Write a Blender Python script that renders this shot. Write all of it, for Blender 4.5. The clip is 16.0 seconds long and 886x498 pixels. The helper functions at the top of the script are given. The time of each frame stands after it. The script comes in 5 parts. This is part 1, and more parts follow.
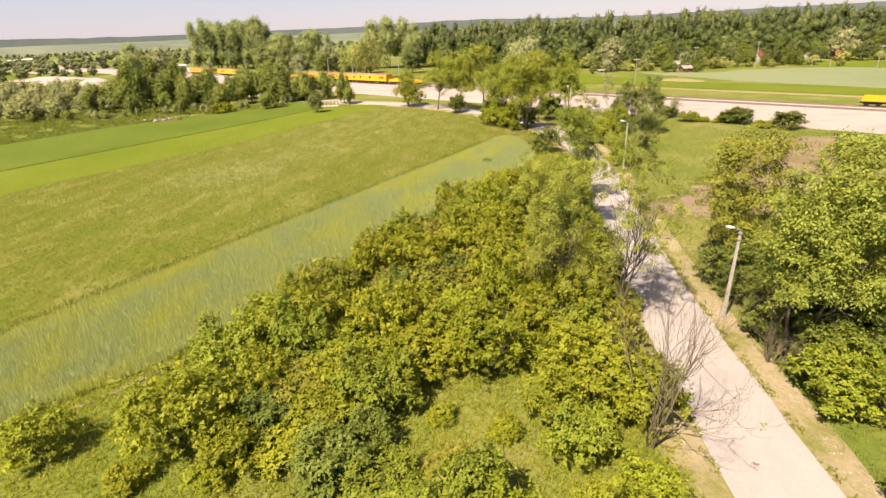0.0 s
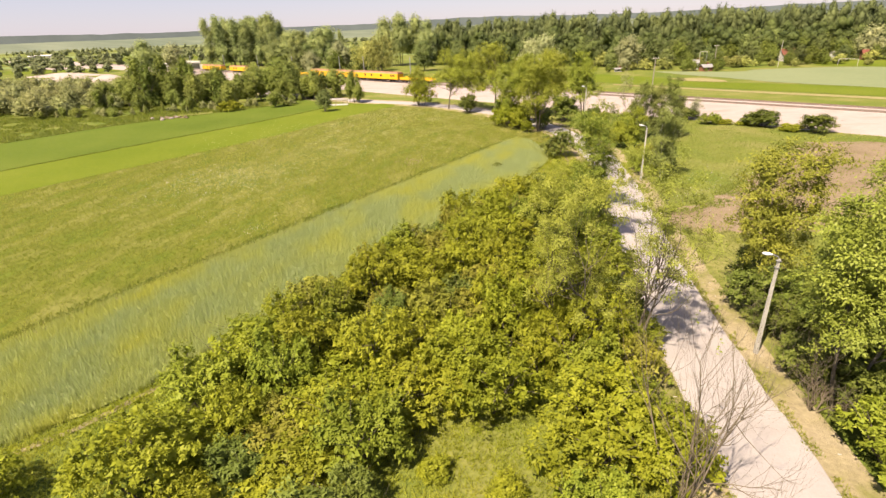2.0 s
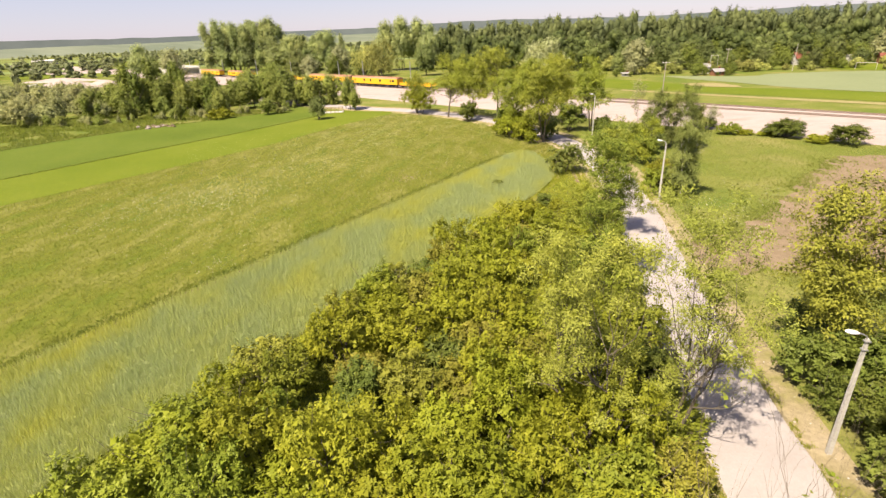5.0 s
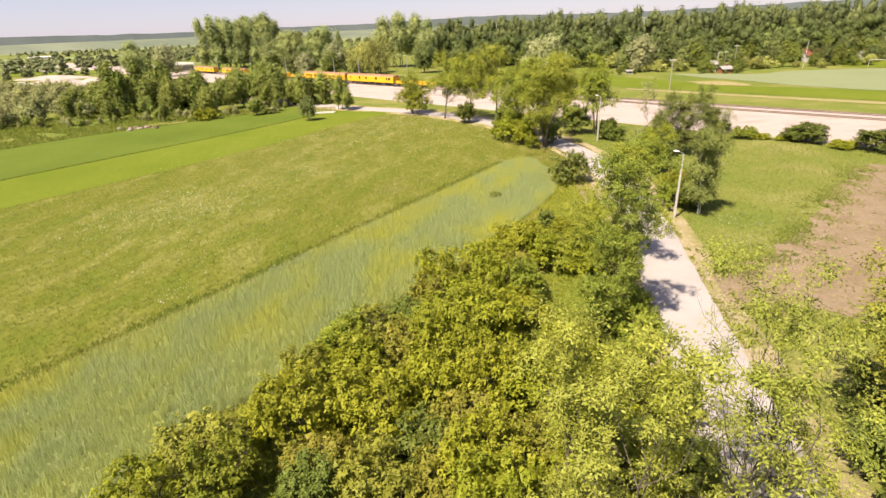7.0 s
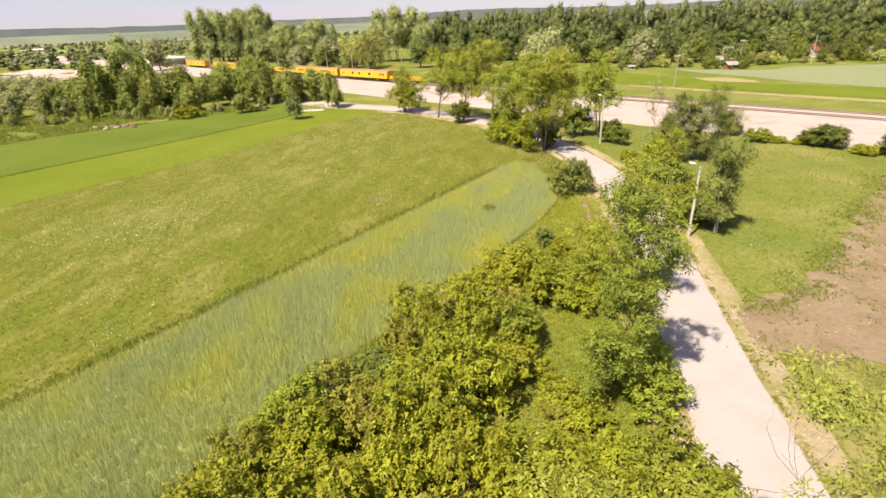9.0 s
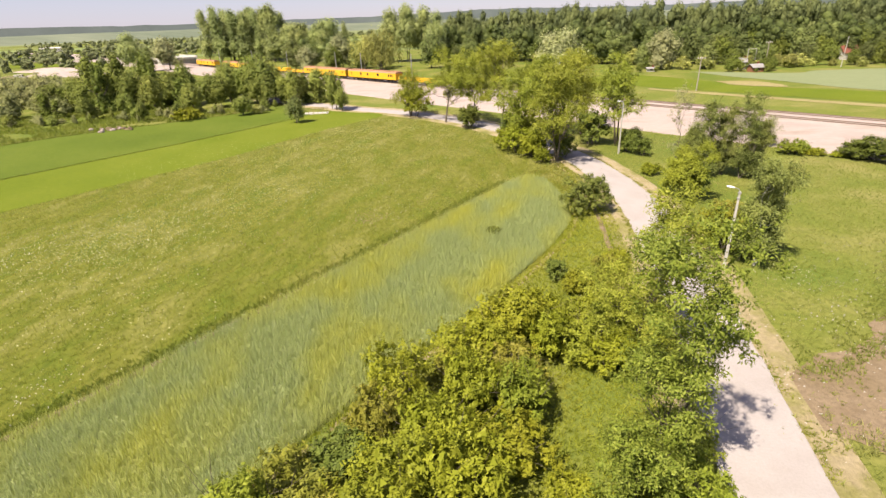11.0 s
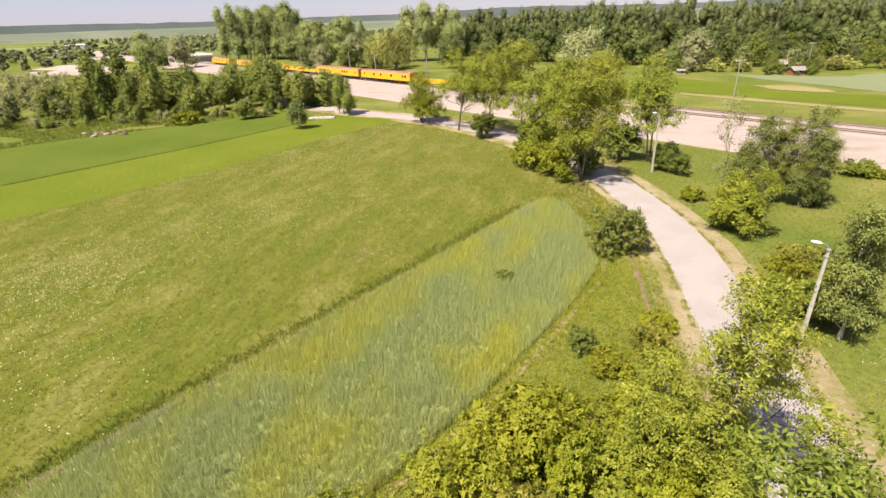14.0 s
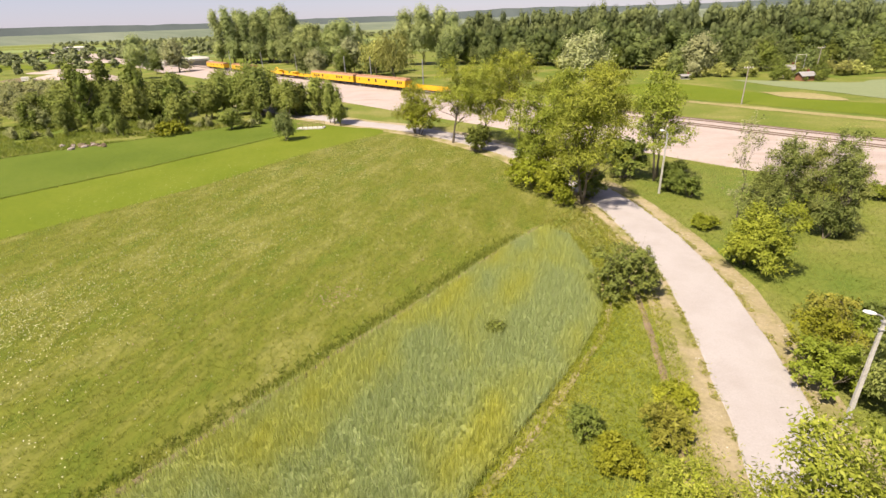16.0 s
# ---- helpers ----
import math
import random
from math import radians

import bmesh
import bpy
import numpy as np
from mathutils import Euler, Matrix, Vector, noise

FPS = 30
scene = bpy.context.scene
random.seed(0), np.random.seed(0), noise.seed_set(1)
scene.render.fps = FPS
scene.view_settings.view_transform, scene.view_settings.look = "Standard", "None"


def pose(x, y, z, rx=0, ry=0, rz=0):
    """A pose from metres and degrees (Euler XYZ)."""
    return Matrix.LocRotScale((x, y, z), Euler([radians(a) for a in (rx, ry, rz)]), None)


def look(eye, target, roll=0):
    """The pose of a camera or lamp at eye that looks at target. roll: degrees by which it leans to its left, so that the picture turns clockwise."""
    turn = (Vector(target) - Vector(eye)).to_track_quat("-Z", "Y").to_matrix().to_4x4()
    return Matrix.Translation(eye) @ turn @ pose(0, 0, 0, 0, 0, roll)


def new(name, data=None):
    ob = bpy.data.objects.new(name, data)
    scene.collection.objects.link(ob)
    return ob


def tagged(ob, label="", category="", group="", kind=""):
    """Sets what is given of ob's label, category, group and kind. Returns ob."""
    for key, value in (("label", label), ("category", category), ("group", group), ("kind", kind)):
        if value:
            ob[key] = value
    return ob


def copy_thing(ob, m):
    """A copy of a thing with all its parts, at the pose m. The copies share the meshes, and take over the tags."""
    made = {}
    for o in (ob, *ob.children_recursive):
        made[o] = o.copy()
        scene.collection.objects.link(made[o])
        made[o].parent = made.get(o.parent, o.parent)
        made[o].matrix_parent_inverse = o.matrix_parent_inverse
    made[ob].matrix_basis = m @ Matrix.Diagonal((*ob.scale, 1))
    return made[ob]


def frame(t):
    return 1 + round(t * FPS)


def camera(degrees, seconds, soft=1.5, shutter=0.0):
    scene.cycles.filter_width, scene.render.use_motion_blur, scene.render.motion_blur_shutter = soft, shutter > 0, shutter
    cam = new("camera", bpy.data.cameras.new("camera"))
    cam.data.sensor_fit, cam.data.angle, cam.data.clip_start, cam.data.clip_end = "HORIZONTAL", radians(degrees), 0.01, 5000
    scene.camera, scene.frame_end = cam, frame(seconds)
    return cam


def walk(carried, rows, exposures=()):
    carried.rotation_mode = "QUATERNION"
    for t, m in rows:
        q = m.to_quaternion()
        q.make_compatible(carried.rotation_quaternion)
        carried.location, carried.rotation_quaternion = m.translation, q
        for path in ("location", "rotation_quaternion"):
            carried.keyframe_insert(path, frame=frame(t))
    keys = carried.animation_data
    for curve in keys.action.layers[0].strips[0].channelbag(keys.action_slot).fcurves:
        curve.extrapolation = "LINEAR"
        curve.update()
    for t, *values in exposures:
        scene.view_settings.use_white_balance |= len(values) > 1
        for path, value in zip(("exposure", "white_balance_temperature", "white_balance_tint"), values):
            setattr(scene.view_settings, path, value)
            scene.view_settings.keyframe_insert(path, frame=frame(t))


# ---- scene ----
cam = camera(83.1, 16.0, 1.45)
PATH = [
    (0, (3.074, 2.037, 18.098), (2.771, 3.847, 17.303), -2.5),
    (0.5, (3.085, 2.942, 18.113), (2.75, 4.746, 17.317), -2.4),
    (1, (3.136, 3.862, 18.127), (2.79, 5.663, 17.329), -2.4),
    (1.5, (3.179, 4.732, 18.2), (2.831, 6.533, 17.403), -2.4),
    (2, (3.256, 5.629, 18.203), (2.906, 7.428, 17.4), -2.4),
    (2.5, (3.325, 6.567, 18.135), (2.973, 8.369, 17.34), -2.4),
    (3, (3.348, 7.593, 18.112), (2.992, 9.397, 17.325), -2.4),
    (3.5, (3.328, 8.75, 18.108), (2.969, 10.557, 17.33), -2.5),
    (4, (3.235, 10.035, 18.143), (2.875, 11.842, 17.365), -2.5),
    (4.2, (3.217, 10.602, 18.146), (2.854, 12.407, 17.366), -2.5),
    (6.5, (3.041, 17.809, 18.303), (2.672, 19.604, 17.502), -2.6),
    (7, (3.034, 19.411, 18.299), (2.664, 21.205, 17.495), -2.6),
    (7.5, (3.057, 20.996, 18.322), (2.689, 22.788, 17.512), -2.6),
    (8, (3.06, 22.551, 18.353), (2.694, 24.341, 17.538), -2.5),
    (8.5, (3.065, 24.099, 18.377), (2.7, 25.886, 17.557), -2.5),
    (9, (3.079, 25.609, 18.37), (2.714, 27.394, 17.545), -2.5),
    (9.2, (3.052, 26.221, 18.367), (2.682, 28.005, 17.541), -2.5),
    (11.5, (3.128, 33.434, 18.273), (2.714, 35.209, 17.449), -2.3),
    (12, (3.043, 35.028, 18.255), (2.629, 36.802, 17.431), -2.3),
    (12.5, (2.942, 36.476, 18.331), (2.513, 38.245, 17.504), -2.3),
    (13, (2.79, 37.924, 18.362), (2.308, 39.68, 17.536), -2.2),
    (13.5, (2.646, 39.402, 18.37), (2.164, 41.158, 17.543), -2.2),
    (14, (2.564, 40.841, 18.422), (2.085, 42.597, 17.594), -2.2),
    (14.5, (2.464, 42.32, 18.589), (1.987, 44.077, 17.76), -2.2),
    (15, (2.387, 43.781, 18.826), (1.913, 45.539, 18.0), -2.3),
    (15.5, (2.329, 45.257, 19.074), (1.849, 47.014, 18.246), -2.3),
    (16, (2.412, 46.654, 19.307), (1.929, 48.411, 18.482), -2.3),
]
walk(cam, [(t, look(eye, target, roll)) for t, eye, target, roll in PATH], [(0.0, 1.33, 7450, 13), (4.0, 1.35, 7050, 12), (9.0, 1.32, 7000, 12), (12.5, 1.21, 6700, 11), (16.0, 1.18, 6800, 11)])

# ---- world, sun, exposure ----
SUN_EL, SUN_AZ = radians(56), radians(-148)          # azimuth from +y towards +x
world = bpy.data.worlds.new("sky")
scene.world = world
world.use_nodes = True
wn = world.node_tree.nodes
sky = wn.new("ShaderNodeTexSky")
sky.sky_type, sky.sun_disc = "NISHITA", False
sky.sun_elevation, sky.sun_rotation = SUN_EL, SUN_AZ
sky.air_density, sky.dust_density, sky.ozone_density = 1.1, 0.25, 1.0
wn["Background"].inputs["Strength"].default_value = 0.060
tint = wn.new("ShaderNodeMix")                       # thin white haze over the blue
tint.data_type = "RGBA"
tint.inputs["Factor"].default_value, tint.inputs["B"].default_value = 0.62, (3.5, 3.5, 5.7, 1)
world.node_tree.links.new(sky.outputs[0], tint.inputs["A"])
world.node_tree.links.new(tint.outputs["Result"], wn["Background"].inputs["Color"])
sun_dir = Vector((math.sin(SUN_AZ) * math.cos(SUN_EL), math.cos(SUN_AZ) * math.cos(SUN_EL), math.sin(SUN_EL)))
sun = new("sun", bpy.data.lights.new("sun", "SUN"))
sun.data.energy, sun.data.angle, sun.data.color = 5.0, radians(0.6), (1.0, 0.89, 0.76)
sun.matrix_world = look((0, 0, 80), Vector((0, 0, 80)) - sun_dir)
rng = np.random.default_rng(7)


# ---- materials ----
def node_mat(name):
    m = bpy.data.materials.new(name)
    m.use_nodes = True
    nt = m.node_tree
    return m, nt, nt.nodes["Principled BSDF"], nt.nodes["Material Output"]


def ramp(nt, stops):
    r = nt.nodes.new("ShaderNodeValToRGB")
    e = r.color_ramp.elements
    while len(e) < len(stops):
        e.new(0.5)
    for el, (p, c) in zip(e, stops):
        el.position, el.color = p, (*c, 1)
    return r


def noise_node(nt, scale, detail=4, rough=0.6, stretch=(1, 1, 1), turn=0.0, coord="Object"):
    tc = nt.nodes.new("ShaderNodeTexCoord")
    mp = nt.nodes.new("ShaderNodeMapping")
    mp.inputs["Scale"].default_value = stretch
    mp.inputs["Rotation"].default_value = (0, 0, turn)
    n = nt.nodes.new("ShaderNodeTexNoise")
    n.inputs["Scale"].default_value, n.inputs["Detail"].default_value, n.inputs["Roughness"].default_value = scale, detail, rough
    nt.links.new(tc.outputs[coord], mp.inputs[0])
    nt.links.new(mp.outputs[0], n.inputs["Vector"])
    return n.outputs["Fac"]


def mix_colour(nt, fac, a, b, blend="MIX"):
    m = nt.nodes.new("ShaderNodeMix")
    m.data_type, m.blend_type = "RGBA", blend
    for sock, v in ((m.inputs["Factor"], fac), (m.inputs["A"], a), (m.inputs["B"], b)):
        if hasattr(v, "links"):
            nt.links.new(v, sock)
        elif isinstance(v, tuple):
            sock.default_value = (*v, 1)
        else:
            sock.default_value = v
    return m.outputs["Result"]


def surface(name, broad, fine, scales=(0.08, 2.5), rough=0.9, bump=0.0, bump_scale=6.0, stretch=(1, 1, 1), turn=0.0, metal=0.0, spec=0.08, rand=0.0):
    """Two scales of colour: broad patches by one ramp, multiplied by a fine grain."""
    m, nt, p, out = node_mat(name)
    a = ramp(nt, broad)
    nt.links.new(noise_node(nt, scales[0], 5, 0.62, stretch, turn), a.inputs[0])
    b = ramp(nt, fine)
    nt.links.new(noise_node(nt, scales[1], 6, 0.7, stretch, turn), b.inputs[0])
    col = mix_colour(nt, 1.0, a.outputs[0], b.outputs[0], "MULTIPLY")
    if rand:
        oi = nt.nodes.new("ShaderNodeObjectInfo")
        hsv = nt.nodes.new("ShaderNodeHueSaturation")
        mr = nt.nodes.new("ShaderNodeMapRange")
        mr.inputs["To Min"].default_value, mr.inputs["To Max"].default_value = 1 - rand, 1 + rand
        nt.links.new(oi.outputs["Random"], mr.inputs["Value"])
        nt.links.new(mr.outputs[0], hsv.inputs["Value"])
        nt.links.new(col, hsv.inputs["Color"])
        col = hsv.outputs[0]
    nt.links.new(col, p.inputs["Base Color"])
    p.inputs["Roughness"].default_value, p.inputs["Metallic"].default_value = rough, metal
    p.inputs["Specular IOR Level"].default_value = spec
    if bump:
        bp = nt.nodes.new("ShaderNodeBump")
        bp.inputs["Strength"].default_value, bp.inputs["Distance"].default_value = bump, 0.15
        nt.links.new(noise_node(nt, bump_scale, 6, 0.75, stretch, turn), bp.inputs["Height"])
        nt.links.new(bp.outputs[0], p.inputs["Normal"])
    return m


def leafage(name, dark, mid, light, through_light=0.32, vary=0.25, rough=0.55, patch=0.45, swing=0.2):
    """Leaves: colour by leaf and by plant, with light passing through the blade."""
    m, nt, p, out = node_mat(name)
    g = nt.nodes.new("ShaderNodeNewGeometry")
    oi = nt.nodes.new("ShaderNodeObjectInfo")
    r = ramp(nt, [(0.0, dark), (0.5, mid), (1.0, light)])
    nt.links.new(g.outputs["Random Per Island"], r.inputs[0])
    hsv = nt.nodes.new("ShaderNodeHueSaturation")
    for sock, lo, hi in (("Value", 1 - vary, 1 + vary), ("Hue", 0.494, 0.512)):
        mr = nt.nodes.new("ShaderNodeMapRange")
        mr.inputs["To Min"].default_value, mr.inputs["To Max"].default_value = lo, hi
        if sock == "Hue":
            mul = nt.nodes.new("ShaderNodeMath")
            mul.operation = "MULTIPLY"
            mul.inputs[1].default_value = 7.31
            fr = nt.nodes.new("ShaderNodeMath")
            fr.operation = "FRACT"
            nt.links.new(oi.outputs["Random"], mul.inputs[0])
            nt.links.new(mul.outputs[0], fr.inputs[0])
            nt.links.new(fr.outputs[0], mr.inputs["Value"])
        else:
            nt.links.new(oi.outputs["Random"], mr.inputs["Value"])
        nt.links.new(mr.outputs[0], hsv.inputs[sock])
    drift = ramp(nt, [(0.3, (1 - swing, 1 - swing * 0.9, 1 - swing * 0.8)), (0.7, (1 + swing, 1 + swing * 0.85, 1 + swing * 0.5))])
    nt.links.new(noise_node(nt, patch, 2), drift.inputs[0])
    nt.links.new(mix_colour(nt, 1.0, r.outputs[0], drift.outputs[0], "MULTIPLY"), hsv.inputs["Color"])
    nt.links.new(hsv.outputs[0], p.inputs["Base Color"])
    p.inputs["Roughness"].default_value, p.inputs["Specular IOR Level"].default_value = rough, 0.12
    tr = nt.nodes.new("ShaderNodeBsdfTranslucent")
    nt.links.new(hsv.outputs[0], tr.inputs["Color"])
    mx = nt.nodes.new("ShaderNodeMixShader")
    mx.inputs[0].default_value = through_light
    nt.links.new(p.outputs[0], mx.inputs[1])
    nt.links.new(tr.outputs[0], mx.inputs[2])
    nt.links.new(mx.outputs[0], out.inputs["Surface"])
    return m


def plain(name, colour, rough=0.6, metal=0.0, grain=0.12, scale=3.0):
    lo = tuple(c * (1 - grain) for c in colour)
    return surface(name, [(0.3, lo), (0.7, colour)], [(0.2, (1 - grain,) * 3), (0.8, (1, 1, 1))], (scale * 0.2, scale * 4), rough, 0.05, 20, metal=metal)


GRAIN = [(0.25, (0.72, 0.72, 0.68)), (0.75, (1.18, 1.18, 1.12))]
TUFT = [(0.3, (0.64, 0.70, 0.60)), (0.5, (0.98, 0.98, 0.95)), (0.7, (1.30, 1.24, 1.25))]
M_ROUGH = surface("rough_grass_ground", [(0.34, (0.082, 0.116, 0.019)), (0.5, (0.118, 0.136, 0.027)), (0.66, (0.175, 0.168, 0.056))], TUFT, (0.07, 2.4), bump=0.35, bump_scale=7)
M_MEADOW = surface("meadow_ground", [(0.34, (0.080, 0.104, 0.013)), (0.5, (0.098, 0.109, 0.017)), (0.66, (0.142, 0.144, 0.038))], TUFT, (0.34, 2.0), bump=0.35, bump_scale=7, stretch=(1, 0.4, 1), turn=0.44)
M_BRIGHT = surface("bright_crop_ground", [(0.3, (0.082, 0.114, 0.008)), (0.5, (0.098, 0.127, 0.011)), (0.7, (0.120, 0.142, 0.017))], [(0.25, (0.82, 0.84, 0.82)), (0.75, (1.14, 1.12, 1.1))], (0.05, 1.6), bump=0.4, bump_scale=4)
M_DARK = surface("dark_crop_ground", [(0.3, (0.064, 0.094, 0.011)), (0.5, (0.077, 0.108, 0.013)), (0.7, (0.096, 0.122, 0.018))], [(0.25, (0.82, 0.84, 0.82)), (0.75, (1.14, 1.12, 1.1))], (0.05, 1.6), bump=0.4, bump_scale=4)
M_SOIL = surface("field_soil", [(0.3, (0.128, 0.099, 0.064)), (0.7, (0.179, 0.141, 0.096))], GRAIN, (0.3, 3.0), bump=0.8, bump_scale=5)
M_DIRT = surface("bare_dirt", [(0.3, (0.158, 0.115, 0.072)), (0.45, (0.215, 0.165, 0.112)), (0.6, (0.176, 0.134, 0.084)), (0.72, (0.125, 0.130, 0.036))], GRAIN, (0.16, 2.6), bump=0.9, bump_scale=4)
M_VERGE = surface("road_verge", [(0.3, (0.323, 0.270, 0.187)), (0.5, (0.273, 0.229, 0.137)), (0.6, (0.202, 0.187, 0.074)), (0.75, (0.131, 0.146, 0.037))], GRAIN, (0.25, 3.0), bump=0.8, bump_scale=5)
M_ROAD = surface("pale_asphalt", [(0.3, (0.271, 0.246, 0.230)), (0.6, (0.305, 0.281, 0.267)), (0.8, (0.278, 0.253, 0.238))], [(0.3, (0.9, 0.9, 0.9)), (0.7, (1.06, 1.06, 1.06))], (0.35, 9.0), bump=0.25, bump_scale=14, rough=0.85)
M_GRAVEL = surface("rail_gravel", [(0.3, (0.278, 0.230, 0.205)), (0.5, (0.327, 0.275, 0.248)), (0.72, (0.251, 0.205, 0.169))], [(0.25, (0.85, 0.85, 0.85)), (0.75, (1.1, 1.1, 1.1))], (0.07, 1.5), bump=0.5, bump_scale=3, stretch=(1, 2.4, 1), turn=-0.495)
M_BARK = surface("grey_bark", [(0.3, (0.104, 0.088, 0.068)), (0.7, (0.160, 0.140, 0.112))], GRAIN, (1.5, 9), bump=0.6, bump_scale=14)
M_DEADBARK = surface("dry_bark", [(0.3, (0.150, 0.122, 0.088)), (0.7, (0.215, 0.178, 0.130))], GRAIN, (1.5, 9), bump=0.5, bump_scale=14)
M_BIRCHBARK = surface("white_bark", [(0.42, (0.496, 0.480, 0.440)), (0.62, (0.400, 0.376, 0.336)), (0.68, (0.080, 0.072, 0.064))], GRAIN, (2.5, 9), bump=0.3)
L_ASH = leafage("ash_leaf", (0.185, 0.212, 0.032), (0.235, 0.262, 0.042), (0.300, 0.322, 0.072), vary=0.08)
L_FRESH = leafage("fresh_leaf", (0.170, 0.208, 0.022), (0.210, 0.246, 0.028), (0.255, 0.285, 0.040), vary=0.15)
L_ROAD = leafage("roadside_leaf", (0.155, 0.188, 0.021), (0.215, 0.245, 0.030), (0.295, 0.312, 0.054), vary=0.1)
L_BUSH = leafage("bush_leaf", (0.204, 0.224, 0.018), (0.245, 0.264, 0.024), (0.290, 0.302, 0.033), through_light=0.34, vary=0.14)
L_OLIVE = leafage("olive_leaf", (0.185, 0.188, 0.027), (0.222, 0.220, 0.034), (0.260, 0.248, 0.045), vary=0.12)
L_DEEP = leafage("deep_leaf", (0.112, 0.142, 0.026), (0.140, 0.170, 0.032), (0.170, 0.200, 0.042), vary=0.18)
L_GREY = leafage("silver_leaf", (0.235, 0.250, 0.118), (0.280, 0.290, 0.140), (0.325, 0.335, 0.168), vary=0.1)
L_BLOSSOM = leafage("blossom_leaf", (0.245, 0.262, 0.105), (0.310, 0.325, 0.145), (0.390, 0.400, 0.215), vary=0.1)
# leaves of the far poplars and woods carry some blue haze in their colour
L_POPLAR = leafage("poplar_leaf", (0.220, 0.262, 0.098), (0.275, 0.315, 0.118), (0.330, 0.365, 0.140), vary=0.1, patch=0.14, swing=0.34)
L_TALL = leafage("tall_wood_leaf", (0.108, 0.136, 0.054), (0.126, 0.156, 0.060), (0.144, 0.174, 0.068), vary=0.06, patch=0.09, swing=0.36)
L_WOOD = leafage("wood_leaf", (0.076, 0.097, 0.029), (0.090, 0.112, 0.034), (0.106, 0.127, 0.039), vary=0.2, patch=0.14, swing=0.36)
L_FAR = leafage("far_leaf", (0.122, 0.152, 0.046), (0.152, 0.182, 0.056), (0.185, 0.212, 0.068), vary=0.3, patch=0.14)
# far hedgerows: leaf green lightened and greyed to stand for haze
L_HAZY = leafage("haze_tinted_leaf", (0.150, 0.180, 0.082), (0.185, 0.214, 0.098), (0.220, 0.246, 0.116), vary=0.1, patch=0.05)
L_LIME = leafage("lime_leaf", (0.125, 0.162, 0.022), (0.180, 0.218, 0.031), (0.260, 0.288, 0.054), vary=0.05)
L_BIRCH = leafage("birch_leaf", (0.138, 0.162, 0.042), (0.190, 0.216, 0.056), (0.256, 0.274, 0.082), vary=0.08)
L_ALDER = leafage("alder_leaf", (0.150, 0.182, 0.040), (0.200, 0.230, 0.050), (0.260, 0.285, 0.068), vary=0.2)
L_SCRUB = leafage("willow_scrub_leaf", (0.205, 0.220, 0.085), (0.258, 0.268, 0.105), (0.320, 0.325, 0.135), vary=0.18)
L_MARSH = leafage("marsh_shrub_leaf", (0.212, 0.222, 0.058), (0.274, 0.283, 0.074), (0.341, 0.346, 0.099), vary=0.28)


# ---- mesh helpers ----
def mesh_of(name, verts, faces, mat, smooth=False):
    me = bpy.data.meshes.new(name)
    if isinstance(faces, np.ndarray):
        n, k = faces.shape
        me.vertices.add(len(verts))
        me.vertices.foreach_set("co", np.asarray(verts, dtype=np.float32).ravel())
        me.loops.add(n * k)
        me.loops.foreach_set("vertex_index", faces.astype(np.int32).ravel())
        me.polygons.add(n)
        me.polygons.foreach_set("loop_start", np.arange(0, n * k, k, dtype=np.int32))
        me.update(calc_edges=True)
    else:
        me.from_pydata([tuple(v) for v in verts], [], faces)
    if smooth:
        me.polygons.foreach_set("use_smooth", [True] * len(me.polygons))
    me.materials.append(mat)
    me.update()
    return me


def part(name, me, parent, label="", at=None):
    ob = new(name, me)
    ob.parent = parent
    if at is not None:
        ob.matrix_basis = at
    return tagged(ob, label)


def bm_mesh(name, bm, mat, smooth=False):
    me = bpy.data.meshes.new(name)
    bm.normal_update()
    bm.to_mesh(me)
    bm.free()
    if smooth:
        me.polygons.foreach_set("use_smooth", [True] * len(me.polygons))
    me.materials.append(mat)
    return me


def box(bm, x0, x1, y0, y1, z0, z1, bevel=0.0):
    r = bmesh.ops.create_cube(bm, size=1.0)
    for v in r["verts"]:
        v.co = Vector((x0 + (v.co.x + 0.5) * (x1 - x0), y0 + (v.co.y + 0.5) * (y1 - y0), z0 + (v.co.z + 0.5) * (z1 - z0)))
    if bevel:
        es = list({e for v in r["verts"] for e in v.link_edges})
        bmesh.ops.bevel(bm, geom=es, offset=bevel, segments=2, affect="EDGES", profile=0.5)


def curve_points(pts, step):
    """Catmull-Rom through the points, about a step apart."""
    p = [np.array(q, float) for q in pts]
    p = [2 * p[0] - p[1]] + p + [2 * p[-1] - p[-2]]
    out = []
    for a, b, c, d in zip(p, p[1:], p[2:], p[3:]):
        n = max(1, int(np.linalg.norm(c - b) / step))
        for i in range(n):
            t = i / n
            out.append(0.5 * (2 * b + (c - a) * t + (2 * a - 5 * b + 4 * c - d) * t * t + (3 * b - a - 3 * c + d) * t ** 3))
    out.append(p[-2])
    return np.array(out)


def in_poly(x, y, poly):
    x, y = np.asarray(x), np.asarray(y)
    inside = np.zeros(x.shape, bool)
    for (x0, y0), (x1, y1) in zip(poly, poly[1:] + poly[:1]):
        hit = ((y0 > y) != (y1 > y)) & (x < (x1 - x0) * (y - y0) / (y1 - y0 + 1e-12) + x0)
        inside ^= hit
    return inside


